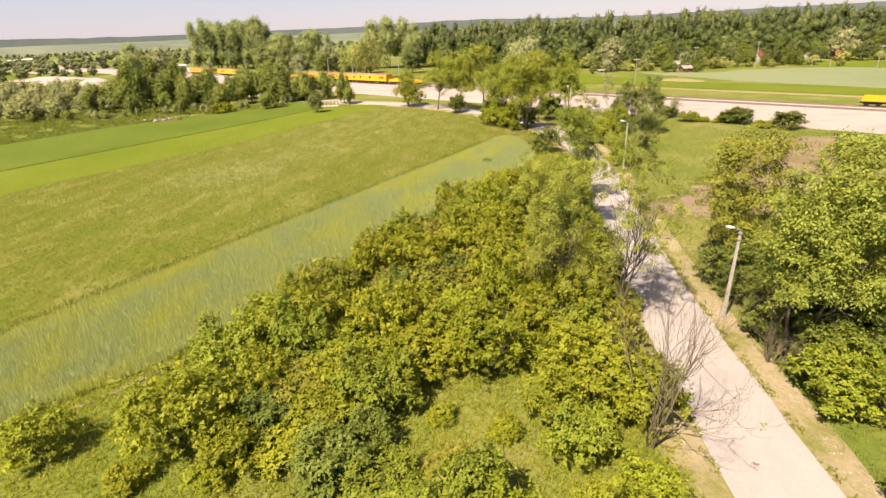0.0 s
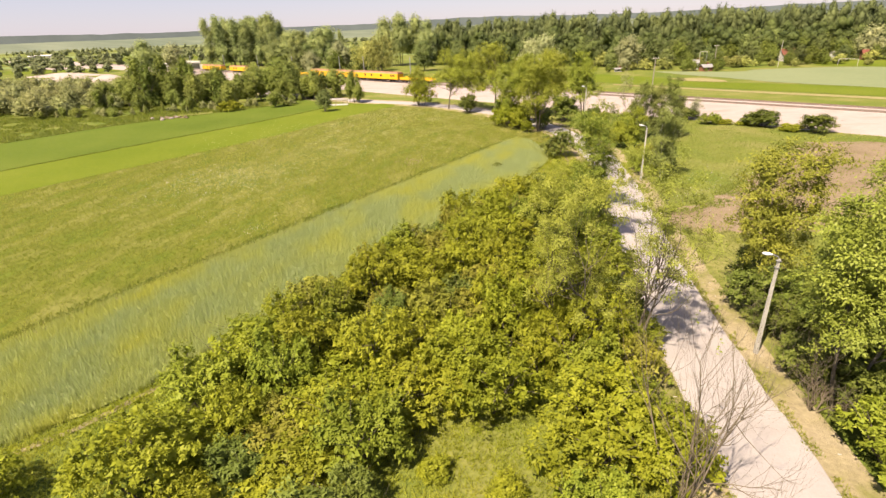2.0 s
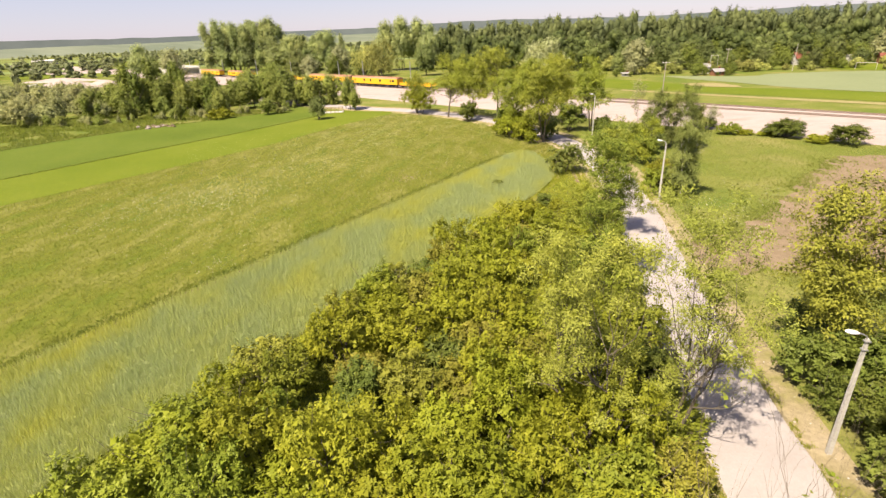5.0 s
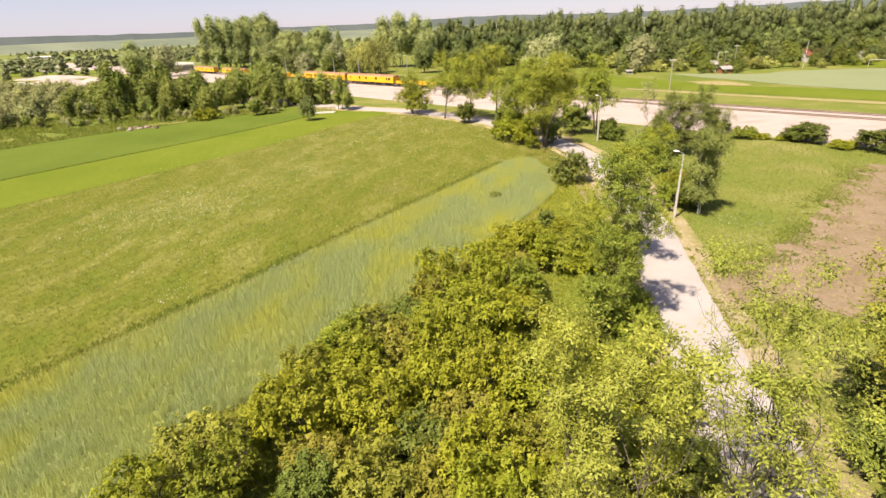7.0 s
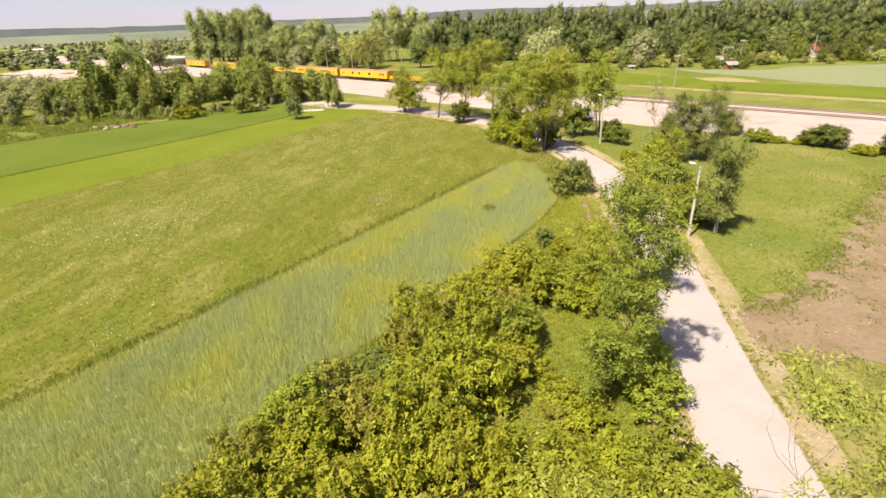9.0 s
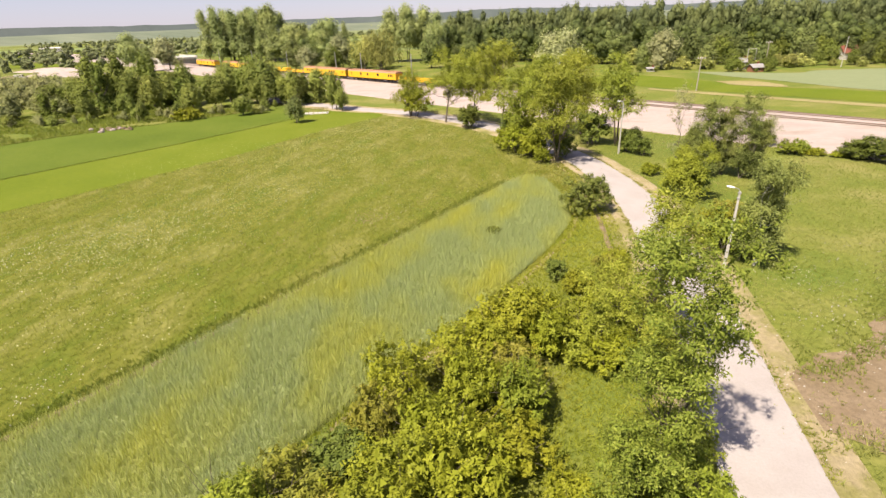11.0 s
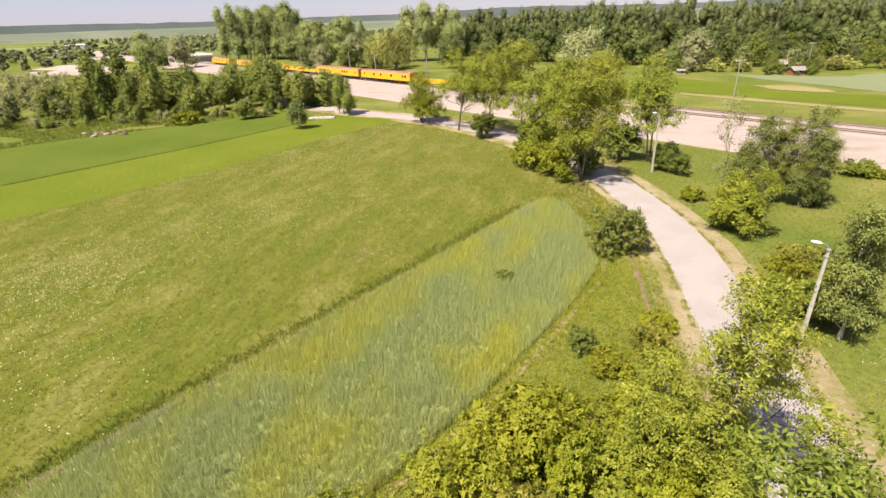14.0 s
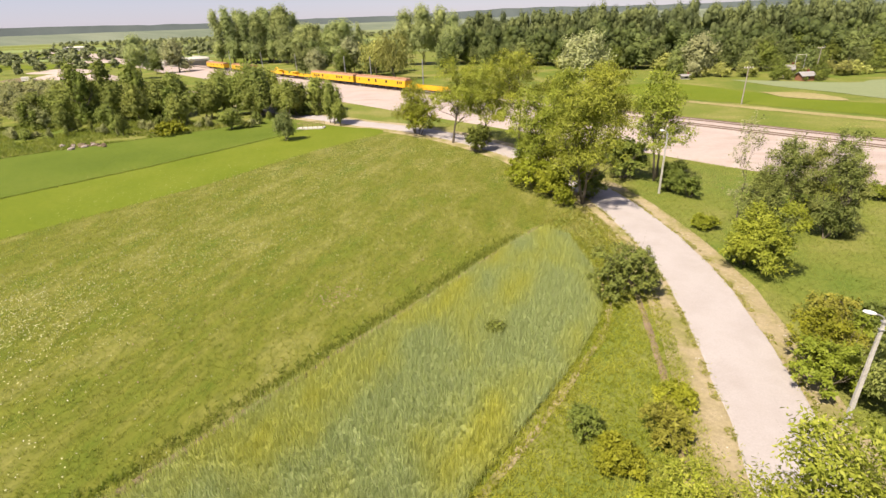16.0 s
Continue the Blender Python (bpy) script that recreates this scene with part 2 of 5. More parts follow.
def sheet(name, poly, z, mat, label, wobble=0.25, category="ground"):
    """A flat field with a slightly wandering outline."""
    ring = curve_points(poly + [poly[0]], 1.5)[:-1] if wobble else np.array(poly, float)
    pts = [(x + wobble * noise.noise((x * 0.4, y * 0.4, 1.0)), y + wobble * noise.noise((x * 0.4, y * 0.4, 7.0)), z) for x, y in ring]
    bm = bmesh.new()
    f = bm.faces.new([bm.verts.new(q) for q in pts])
    bmesh.ops.triangulate(bm, faces=[f])
    for f in bm.faces:
        if f.normal.z < 0:
            f.normal_flip()
    ob = new(name, bm_mesh(name, bm, mat))
    return tagged(ob, label, category, kind="structure")


def ribbon(name, centre, offsets, mat, label, category):
    """A strip along a line: offsets are (sideways, height) pairs across it."""
    c = np.asarray(centre)
    d = np.gradient(c, axis=0)
    d /= np.linalg.norm(d, axis=1)[:, None]
    side = np.stack([d[:, 1], -d[:, 0]], 1)
    V, F, k = [], [], len(offsets)
    for i, (p, s) in enumerate(zip(c, side)):
        for o, h in offsets:
            w = 0.18 * noise.noise((i * 0.33, o, 3.0))
            V.append((p[0] + s[0] * (o + w), p[1] + s[1] * (o + w), h))
    for i in range(len(c) - 1):
        for j in range(k - 1):
            a = i * k + j
            F.append((a, a + k, a + k + 1, a + 1))
    me = mesh_of(name, V, F, mat)
    bm = bmesh.new()
    bm.from_mesh(me)
    bmesh.ops.recalc_face_normals(bm, faces=bm.faces)
    if sum(f.normal.z for f in bm.faces) < 0:
        bmesh.ops.reverse_faces(bm, faces=bm.faces)
    bm.to_mesh(me)
    bm.free()
    return tagged(new(name, me), label, category, kind="structure")


# ---- plants ----
def unit(a):
    return a / (np.linalg.norm(a, axis=-1, keepdims=True) + 1e-9)


def leaves(centres, out_dirs, per, spread, size, r, droop=0.0, flat=0.5, wide=0.3, radial=0.8, corners=4, reach=1.8):
    """Slightly folded leaves in sprays round the centres: three or four corners each."""
    n = len(centres) * per
    o = np.repeat(out_dirs, per, 0)
    off = r.normal(0, 1, (n, 3)) * spread + o * r.uniform(-1.0, reach, (n, 1)) * spread
    c = np.repeat(centres, per, 0) + off
    up = unit(np.array([0, 0, flat]) + o + r.normal(0, 0.34, (n, 3)))        # blades face outward from their clump
    axis = o * 0.4 + unit(off) * radial + r.normal(0, 0.45, (n, 3)) + np.array([0, 0, -droop])
    axis = unit(axis - up * (axis * up).sum(1, keepdims=True) * 0.75)
    sidev = unit(np.cross(axis, up))
    nrm = np.cross(sidev, axis)
    s = size * r.uniform(0.65, 1.3, (n, 1))
    w = s * wide * r.uniform(0.8, 1.2, (n, 1))
    a = c - axis * s * 0.5
    b = c + axis * s * 0.5 - nrm * s * 0.12
    left, right = c + sidev * w - nrm * s * 0.06, c - sidev * w - nrm * s * 0.06
    ring = [a, left, b, right] if corners == 4 else [a + sidev * w, b, a - sidev * w]
    return np.stack(ring, 1).reshape(-1, 3), np.arange(n * corners).reshape(-1, corners)


def lobes_surface(lobes, n, r, bottom=-0.35):
    """Points on the outside of a heap of ellipsoids (x, y, z, rx, ry, rz)."""
    L = np.array(lobes, float)
    area = L[:, 3] * L[:, 4] + L[:, 4] * L[:, 5]
    pick = r.choice(len(L), n * 3, p=area / area.sum())
    d = unit(r.normal(0, 1, (n * 3, 3)))
    d = d[d[:, 2] > bottom]
    pick = pick[:len(d)]
    pts = L[pick, :3] + d * L[pick, 3:] * r.uniform(0.80, 1.04, (len(d), 1))
    keep = np.ones(len(pts), bool)
    for i, l in enumerate(L):
        q = ((pts - l[:3]) / l[3:])
        keep &= ~((np.linalg.norm(q, axis=1) < 0.78) & (pick != i))
    pts, d = pts[keep][:n], d[keep][:n]
    return pts, d


def tube(path, radii, sides=6):
    path = np.asarray(path, float)
    V, F = [], []
    d = unit(np.gradient(path, axis=0))
    ref = np.array([0.31, 0.95, 0.05])
    for i, (p, t, rad) in enumerate(zip(path, d, radii)):
        a = unit(np.cross(t, ref))
        b = np.cross(t, a)
        for j in range(sides):
            an = 2 * math.pi * j / sides
            V.append(p + rad * (math.cos(an) * a + math.sin(an) * b))
        if i:
            for j in range(sides):
                k = (j + 1) % sides
                F.append(((i - 1) * sides + j, (i - 1) * sides + k, i * sides + k, i * sides + j))
    return V, F


def limbs(r, base, direction, length, radius, depth, V, F, tips, up=0.25, kids=(3, 5), sides=6, bend=0.25):
    """A limb with its side branches, down to the twigs."""
    n = 5 if depth else 4
    p, d = np.array(base, float), unit(np.array(direction, float))
    path, radii = [p.copy()], [radius]
    for i in range(n):
        d = unit(d + r.normal(0, bend, 3) * 0.5 + np.array([0, 0, up * 0.3]))
        p = p + d * length / n
        path.append(p.copy())
        radii.append(radius * (1 - 0.72 * (i + 1) / n))
    v, f = tube(path, radii, sides)
    o = len(V)
    V.extend(v)
    F.extend(tuple(i + o for i in q) for q in f)
    tips.append((path[-1], d, depth))
    if depth == 0:
        return
    for k in range(r.integers(*kids)):
        i = r.integers(max(1, n // 2 - 1), n + 1)
        side = unit(r.normal(0, 1, 3) + np.array([0, 0, up]))
        nd = unit(d * 0.75 + side * 0.8)
        limbs(r, path[i], nd, length * r.uniform(0.5, 0.75), radii[i] * 0.75, depth - 1, V, F, tips, up, kids, max(4, sides - 1), bend)


def place(x, y, s=1.0, turn=0.0, z=0.0, sz=None):
    return Matrix.Translation((x, y, z)) @ Matrix.Rotation(turn, 4, "Z") @ Matrix.Diagonal((s, s, sz or s, 1))


def finish(name, label, category, group, trunk, crown, bark, leaf, at):
    root = new(name)
    root.matrix_basis = at
    if trunk:
        part("trunk", mesh_of("trunk", *trunk, bark, True), root)
    if crown is not None:
        part("crown", mesh_of("crown", *crown, leaf), root)
    return tagged(root, label, category, group)


def make_bush(seed, rad, height, n, size, leaf, label, group="bushes beside the road", name="bush", at=None, per=35, spread=0.10, upright=0.25):
    r = np.random.default_rng(seed)
    L = [(0, 0, height * 0.36, rad * 0.62, rad * 0.62, height * 0.42)]
    for i in range(r.integers(5, 8)):                                     # main limbs' masses
        a, q = r.uniform(0, 6.28), r.uniform(0.25, 0.62)
        s = r.uniform(0.34, 0.48)
        L.append((math.cos(a) * rad * q, math.sin(a) * rad * q, height * r.uniform(0.42, 0.66) * (1.1 - 0.4 * q), rad * s, rad * s, height * s * 0.6))
    for i in range(r.integers(17, 23)):                                   # sprays standing out of them
        a, t = r.uniform(0, 6.28), r.uniform(0.05, 1.0)
        q = math.sqrt(1 - (0.92 * t) ** 2) * r.uniform(0.72, 1.02)
        s = r.uniform(0.17, 0.29)
        L.append((math.cos(a) * rad * q, math.sin(a) * rad * q, height * (0.16 + 0.72 * t), rad * s * 1.1, rad * s * 1.1, height * s * 0.62))
    pts, d = lobes_surface(L, n, r)
    pts[:, 2] = np.maximum(pts[:, 2], 0.12)
    pts += d * r.uniform(-0.12, 0.12, (len(pts), 1))
    d = unit(d + r.normal(0, 0.30, d.shape) + np.array([0, 0, upright]))
    V, F = leaves(pts, d, per, spread, size, r, wide=0.34, corners=3, reach=1.9)
    inner, turned = lobes_surface([(x, y, z, a * 0.62, b * 0.62, c * 0.62) for x, y, z, a, b, c in L], 230, r)
    v, f = leaves(inner, turned, 3, 0.08, 0.24, r, wide=0.42, corners=3)      # shaded inner foliage, larger leaves added to block light in the gaps
    crown = np.concatenate([V, v]), np.concatenate([F, f + len(V)])
    V, F, tips = [], [], []
    for i in range(5):
        a = r.uniform(0, 6.28)
        limbs(r, (0.15 * math.cos(a), 0.15 * math.sin(a), -0.05), (math.cos(a) * 0.5, math.sin(a) * 0.5, 1), height * 0.75, 0.05, 1, V, F, tips, sides=4)
    return finish(name, label, "bush", group, (V, F), crown, M_BARK, leaf, at or place(0, 0))


def make_tree(seed, height, rad, leaf, label, name="tree", size=0.18, per=24, spread=0.17, stems=1, bare=0.25, group="roadside trees", depth=3, trunk_r=0.16, bark=None, droop=0.0, up=0.45, at=None, extra=600, lobes_n=60, clump=0.85, loose=0.2, taper=0.3, corners=3):
    """A forked trunk with limbs, leaves in clumps at the twigs."""
    r = np.random.default_rng(seed)
    V, F, tips = [], [], []
    for s in range(stems):
        a = r.uniform(0, 6.28)
        lean = 0.10 if stems == 1 else 0.32
        d0 = unit(np.array([math.cos(a) * lean, math.sin(a) * lean, 1]))
        top = height * bare
        path = [np.array([0.12 * s, 0.1 * s, -0.1]) + d0 * top * t for t in (0, 0.35, 0.7, 1.0)]
        v, f = tube(path, [trunk_r * 1.25, trunk_r, trunk_r * 0.92, trunk_r * 0.85], 8)
        o = len(V)
        V.extend(v)
        F.extend(tuple(i + o for i in q) for q in f)
        limbs(r, path[-1], d0, height * (0.92 - bare), trunk_r * 0.85, depth, V, F, tips, up, (4, 6), 7, 0.3)
        for k in range(4):
            an = a + 1.57 * k + r.uniform(-0.4, 0.4)
            limbs(r, path[-1] + d0 * height * 0.07 * k, (math.cos(an), math.sin(an), 0.85), rad * r.uniform(0.85, 1.1), trunk_r * 0.5, depth - 1, V, F, tips, up * 0.6, (3, 6), 6, 0.3)
    V = np.array(V)
    T = np.array([t[0] for t in tips])
    D = np.array([t[1] for t in tips])
    out = np.percentile(np.hypot(T[:, 0], T[:, 1]), 92)
    kz, kr = (height - 0.4 * clump) / np.percentile(T[:, 2], 98), (rad - 0.75 * clump) / out
    rise = np.clip(V[:, 2:3] / (height * bare + 0.01), 0, 1)
    V = np.concatenate([V[:, :2] * (1 + (kr - 1) * rise), V[:, 2:] * kz], 1)
    T = np.concatenate([T[:, :2] * kr, T[:, 2:] * kz], 1)
    narrow = lambda q: 1 - taper * np.clip((q[:, 2:] / height - 0.5) / 0.5, 0, 1)
    V, T = (np.concatenate([q[:, :2] * narrow(q), q[:, 2:]], 1) for q in (V, T))
    # clumps of foliage carried by the outer twigs
    good = T[(T[:, 2] > height * bare) & (T[:, 2] < height * 0.97)]
    good = good[r.permutation(len(good))]
    L = []
    for p in good:
        s = clump * r.uniform(0.7, 1.25)
        if len(L) < lobes_n and all((p[0] - q[0]) ** 2 + (p[1] - q[1]) ** 2 + (p[2] - q[2]) ** 2 > (0.75 * clump) ** 2 for q in L):
            L.append((p[0], p[1], min(p[2], height - 0.55 * s), s, s, 0.68 * s))
    P, Q = lobes_surface(L, extra, r, -0.6)
    P = P + r.normal(0, 0.10, P.shape)
    some = r.random(len(T)) < loose
    T, D = np.concatenate([P, T[some]]), np.concatenate([Q, D[some]])
    keep = (T[:, 2] > height * bare * 0.7) & (T[:, 2] < height)
    c = leaves(T[keep], D[keep], per, spread, size, r, droop, wide=0.3 if corners == 3 else 0.2, radial=1.2, corners=corners)
    return finish(name, label, "tree", group, (V, F), c, bark or M_BARK, leaf, at or place(0, 0))


bm = bmesh.new()
bmesh.ops.create_icosphere(bm, subdivisions=1, radius=1.0)
CORE = np.array([v.co[:] for v in bm.verts])
CORE_FACES = np.array([[v.index for v in f.verts] for f in bm.faces])
bm.free()


def leafy_cores(lobes, r, lo=0.72, hi=0.9):
    """Uneven dense bodies that fill the lobes behind their outer leaves."""
    V = [CORE * np.array(l[3:]) * r.uniform(lo, hi, (len(CORE), 1)) + np.array(l[:3]) for l in lobes]
    return np.concatenate(V), np.concatenate([CORE_FACES + len(CORE) * i for i in range(len(V))])


def make_crown_tree(seed, height, rad, leaf, label, name, n, size, shape="round", per=7, spread=0.3, bare=0.12, group="trees in the distance", bark=None, trunk_r=0.22, at=None, stems=1):
    """A tree known by its mass: a trunk, some limbs and a heap of leafy lobes."""
    r = np.random.default_rng(seed)
    L, z0 = [], height * bare
    span = height - z0
    if shape == "column":
        for i in range(26):
            t = r.uniform(0, 1)
            a, q = r.uniform(0, 6.28), rad * 0.55 * (1 - 0.6 * t ** 2) * r.uniform(0.2, 1.1)
            L.append((math.cos(a) * q, math.sin(a) * q, z0 + span * (0.06 + 0.86 * t), rad * 0.34 * (1.15 - 0.4 * t), rad * 0.34 * (1.15 - 0.4 * t), span * 0.11))
    elif shape == "droop":
        for i in range(22):
            a, q, t = r.uniform(0, 6.28), rad * r.uniform(0.1, 0.78), r.uniform(0, 1)
            L.append((math.cos(a) * q, math.sin(a) * q, z0 + span * (0.25 + 0.62 * t * (1.1 - 0.5 * q / rad)), rad * 0.2, rad * 0.2, span * 0.24))
    else:
        for i in range(17):
            a, t = r.uniform(0, 6.28), r.uniform(0, 1)
            q = rad * 0.72 * math.sqrt(max(0.05, 1 - (2 * t - 0.75) ** 2 * 0.8)) * r.uniform(0.3, 1)
            s = r.uniform(0.26, 0.42)
            L.append((math.cos(a) * q, math.sin(a) * q, z0 + span * (0.14 + 0.7 * t), rad * s, rad * s, span * s * 0.5))
        L.append((0, 0, z0 + span * 0.45, rad * 0.55, rad * 0.55, span * 0.36))
    pts, d = lobes_surface(L, n, r, -0.7)
    c = leaves(pts, d, per, spread, size, r, 2.2 if shape == "droop" else 0.0, wide=0.16 if shape == "droop" else 0.36, corners=3)
    if shape != "droop":
        v, f = leafy_cores(L, r, 0.6, 0.8)
        c = np.concatenate([c[0], v]), np.concatenate([c[1], f + len(c[0])])
    V, F, tips = [], [], []
    for s in range(stems):
        a = r.uniform(0, 6.28)
        d0 = (0.25 * math.cos(a) * (stems > 1), 0.25 * math.sin(a) * (stems > 1), 1)
        limbs(r, (0, 0, -0.1), d0, height * {"droop": 0.5, "column": 0.6}.get(shape, 0.75), trunk_r, 1, V, F, tips, 0.4, (4, 7), 6, 0.12)
    return finish(name, label, "tree", group, (V, F), c, bark or M_BARK, leaf, at or place(0, 0))


def blades(x, y, z, height, lean, width, r, per=3):
    """Grass: narrow triangles in tufts."""
    n = len(x) * per
    bx, by = np.repeat(x, per) + r.normal(0, width * 1.6, n), np.repeat(y, per) + r.normal(0, width * 1.6, n)
    h = np.repeat(height, per) * r.uniform(0.6, 1.15, n)
    a = r.uniform(0, 6.28, n)
    dx, dy = np.cos(a) * width, np.sin(a) * width
    lx, ly = r.normal(0, lean, n) * h, r.normal(0, lean, n) * h
    base = np.full(n, z)
    V = np.stack([np.stack([bx - dx, by - dy, base], 1), np.stack([bx + dx, by + dy, base], 1), np.stack([bx + lx, by + ly, base + h], 1)], 1).reshape(-1, 3)
    return V, np.arange(n * 3).reshape(-1, 3)

def cereal_material():
    """Blue-green blades with yellow drifts, more of them along the strip's two borders."""
    m, nt, p, out = node_mat("cereal")
    a = ramp(nt, [(0.43, (0.375, 0.432, 0.180)), (0.57, (0.420, 0.458, 0.145)), (0.73, (0.465, 0.475, 0.095))])
    tc, dot, left, right, s1, s2 = (nt.nodes.new(q) for q in ("ShaderNodeTexCoord", "ShaderNodeVectorMath", "ShaderNodeMapRange", "ShaderNodeMapRange", "ShaderNodeMath", "ShaderNodeMath"))
    dot.operation = "DOT_PRODUCT"
    dot.inputs[1].default_value = (0.907, -0.42, 0)                        # across the strip
    nt.links.new(tc.outputs["Object"], dot.inputs[0])
    for mr, lo, hi, most in ((left, -36.8, -40.0, 0.12), (right, -30.0, -27.0, 0.05)):
        for k, v in (("From Min", lo), ("From Max", hi), ("To Min", 0.0), ("To Max", most)):
            mr.inputs[k].default_value = v
        nt.links.new(dot.outputs["Value"], mr.inputs["Value"])
    nt.links.new(noise_node(nt, 0.26, 3, 0.5, (1.0, 0.55, 0.1), 0.44), s1.inputs[0])
    nt.links.new(left.outputs[0], s1.inputs[1])
    nt.links.new(s1.outputs[0], s2.inputs[0])
    nt.links.new(right.outputs[0], s2.inputs[1])
    nt.links.new(s2.outputs[0], a.inputs[0])
    g = nt.nodes.new("ShaderNodeNewGeometry")
    b = ramp(nt, [(0, (0.82, 0.82, 0.82)), (1, (1.15, 1.15, 1.15))])
    nt.links.new(g.outputs["Random Per Island"], b.inputs[0])
    col = mix_colour(nt, 1.0, a.outputs[0], b.outputs[0], "MULTIPLY")
    nt.links.new(col, p.inputs["Base Color"])
    p.inputs["Roughness"].default_value = 0.6
    tr = nt.nodes.new("ShaderNodeBsdfTranslucent")
    nt.links.new(col, tr.inputs["Color"])
    mx = nt.nodes.new("ShaderNodeMixShader")
    mx.inputs[0].default_value = 0.45
    nt.links.new(p.outputs[0], mx.inputs[1])
    nt.links.new(tr.outputs[0], mx.inputs[2])
    nt.links.new(mx.outputs[0], out.inputs["Surface"])
    return m


M_CEREAL = cereal_material()

# ---- the ground, the fields and the road ----
bm = bmesh.new()
for i in range(48):
    a = 2 * math.pi * i / 48
    bm.verts.new((4200 * math.cos(a), 4200 * math.sin(a), 0))
bm.faces.new(bm.verts)
ground = tagged(new("ground", bm_mesh("ground", bm, M_ROUGH)), "rough uneven green grassland reaching to the horizon", "ground", kind="structure")

ROAD = curve_points([(16.2, -40.0), (15.2, -10.0), (14.7, 10.0), (14.1, 21.3), (13.2, 34.8), (13.1, 50.2), (13.35, 66.3), (12.95, 78.3), (11.85, 87.8), (9.15, 97.6), (5.6, 106.3), (-0.3, 116.5), (-7.1, 125.6), (-20.9, 137.5), (-33.3, 144.6), (-42.7, 148.3), (-57.8, 155.9), (-73.1, 164.2), (-103.9, 186.0), (-141.7, 207.3)], 1.0)
ribbon("verge", ROAD, [(-4.4, 0.03), (-2.4, 0.05), (2.4, 0.05), (4.0, 0.03)], M_VERGE, "dry trampled grass and gravel verge beside the road", "verge")
ribbon("road", ROAD, [(-2.3, 0.02), (-2.16, 0.075), (0, 0.11), (2.16, 0.075), (2.3, 0.02)], M_ROAD, "pale sun-bleached asphalt lane, patched and dusty", "road")

WHEAT_L = [(-52.0, -16.0), (-32.3, 26.4), (-22.1, 47.9), (-12.4, 69.0), (-2.0, 91.9)]
WHEAT_R = [(-40.0, -16.0), (-24.0, 17.8), (-18.4, 24.8), (-9.1, 45.7), (-1.0, 62.1), (3.4, 72.9), (5.1, 78.8), (4.6, 85.5), (2.4, 92.4), (0.0, 94.7)]
MEADOW_L = [(-94.0, 0.0), (-67.4, 58.0), (-56.6, 80.6), (-47.3, 101.2), (-41.2, 122.3), (-34.4, 139.8)]
STRIP_L = [(-108.0, 0.0), (-81.4, 70.6), (-70.7, 94.4), (-61.7, 113.8), (-52.7, 138.3)]
DARK_L = [(-140.0, 20.0), (-105.5, 92.3), (-96.8, 111.6), (-81.0, 131.1), (-66.9, 148.9)]
meadow_poly = WHEAT_L + [(2.3, 99.9), (-0.4, 108.9), (-7.7, 119.3), (-15.0, 127.3), (-26.0, 136.4)] + MEADOW_L[::-1]
bright_poly = MEADOW_L + [(-43.8, 144.4), (-50.5, 144.8)] + STRIP_L[::-1]
dark_poly = STRIP_L + [(-56.2, 146.5), (-63.9, 150.5)] + DARK_L[::-1]
wheat_poly = [(x + 0.35, y) for x, y in WHEAT_L] + WHEAT_R[::-1]
sheet("meadow", meadow_poly, 0.03, M_MEADOW, "mown-height hay meadow, yellow-green with dry patches")
sheet("bright_field", bright_poly, 0.05, M_BRIGHT, "bright green young crop field, even and dense")
sheet("dark_field", dark_poly, 0.07, M_DARK, "darker green crop field beyond a narrow furrow")
sheet("wheat_soil", [(x - 0.1, y) for x, y in WHEAT_L] + [(x - 0.7, y - 0.1) for x, y in WHEAT_R[::-1]], 0.06, M_SOIL, "dry brown soil under the cereal strip")
sheet("cereal_floor", [(x + 0.6, y) for x, y in WHEAT_L] + [(x - 0.5, y - 0.3) for x, y in WHEAT_R[::-1]], 0.10, M_CEREAL, "dense lower leaves of the cereal strip", 0.1)
sheet("bare_plot", [(16.2, 52.8), (16.2, 57.3), (21.6, 61.0), (26.3, 66.8), (32.6, 76.0), (43.5, 90.6), (56.2, 90.2), (48.1, 70.5), (32.4, 54.8), (29.0, 52.4), (26.4, 53.6), (23.8, 50.9), (21.4, 52.7), (19.2, 51.1), (17.6, 52.6)], 0.04, M_DIRT, "bare brown dirt plot with weeds and stones", 1.2)


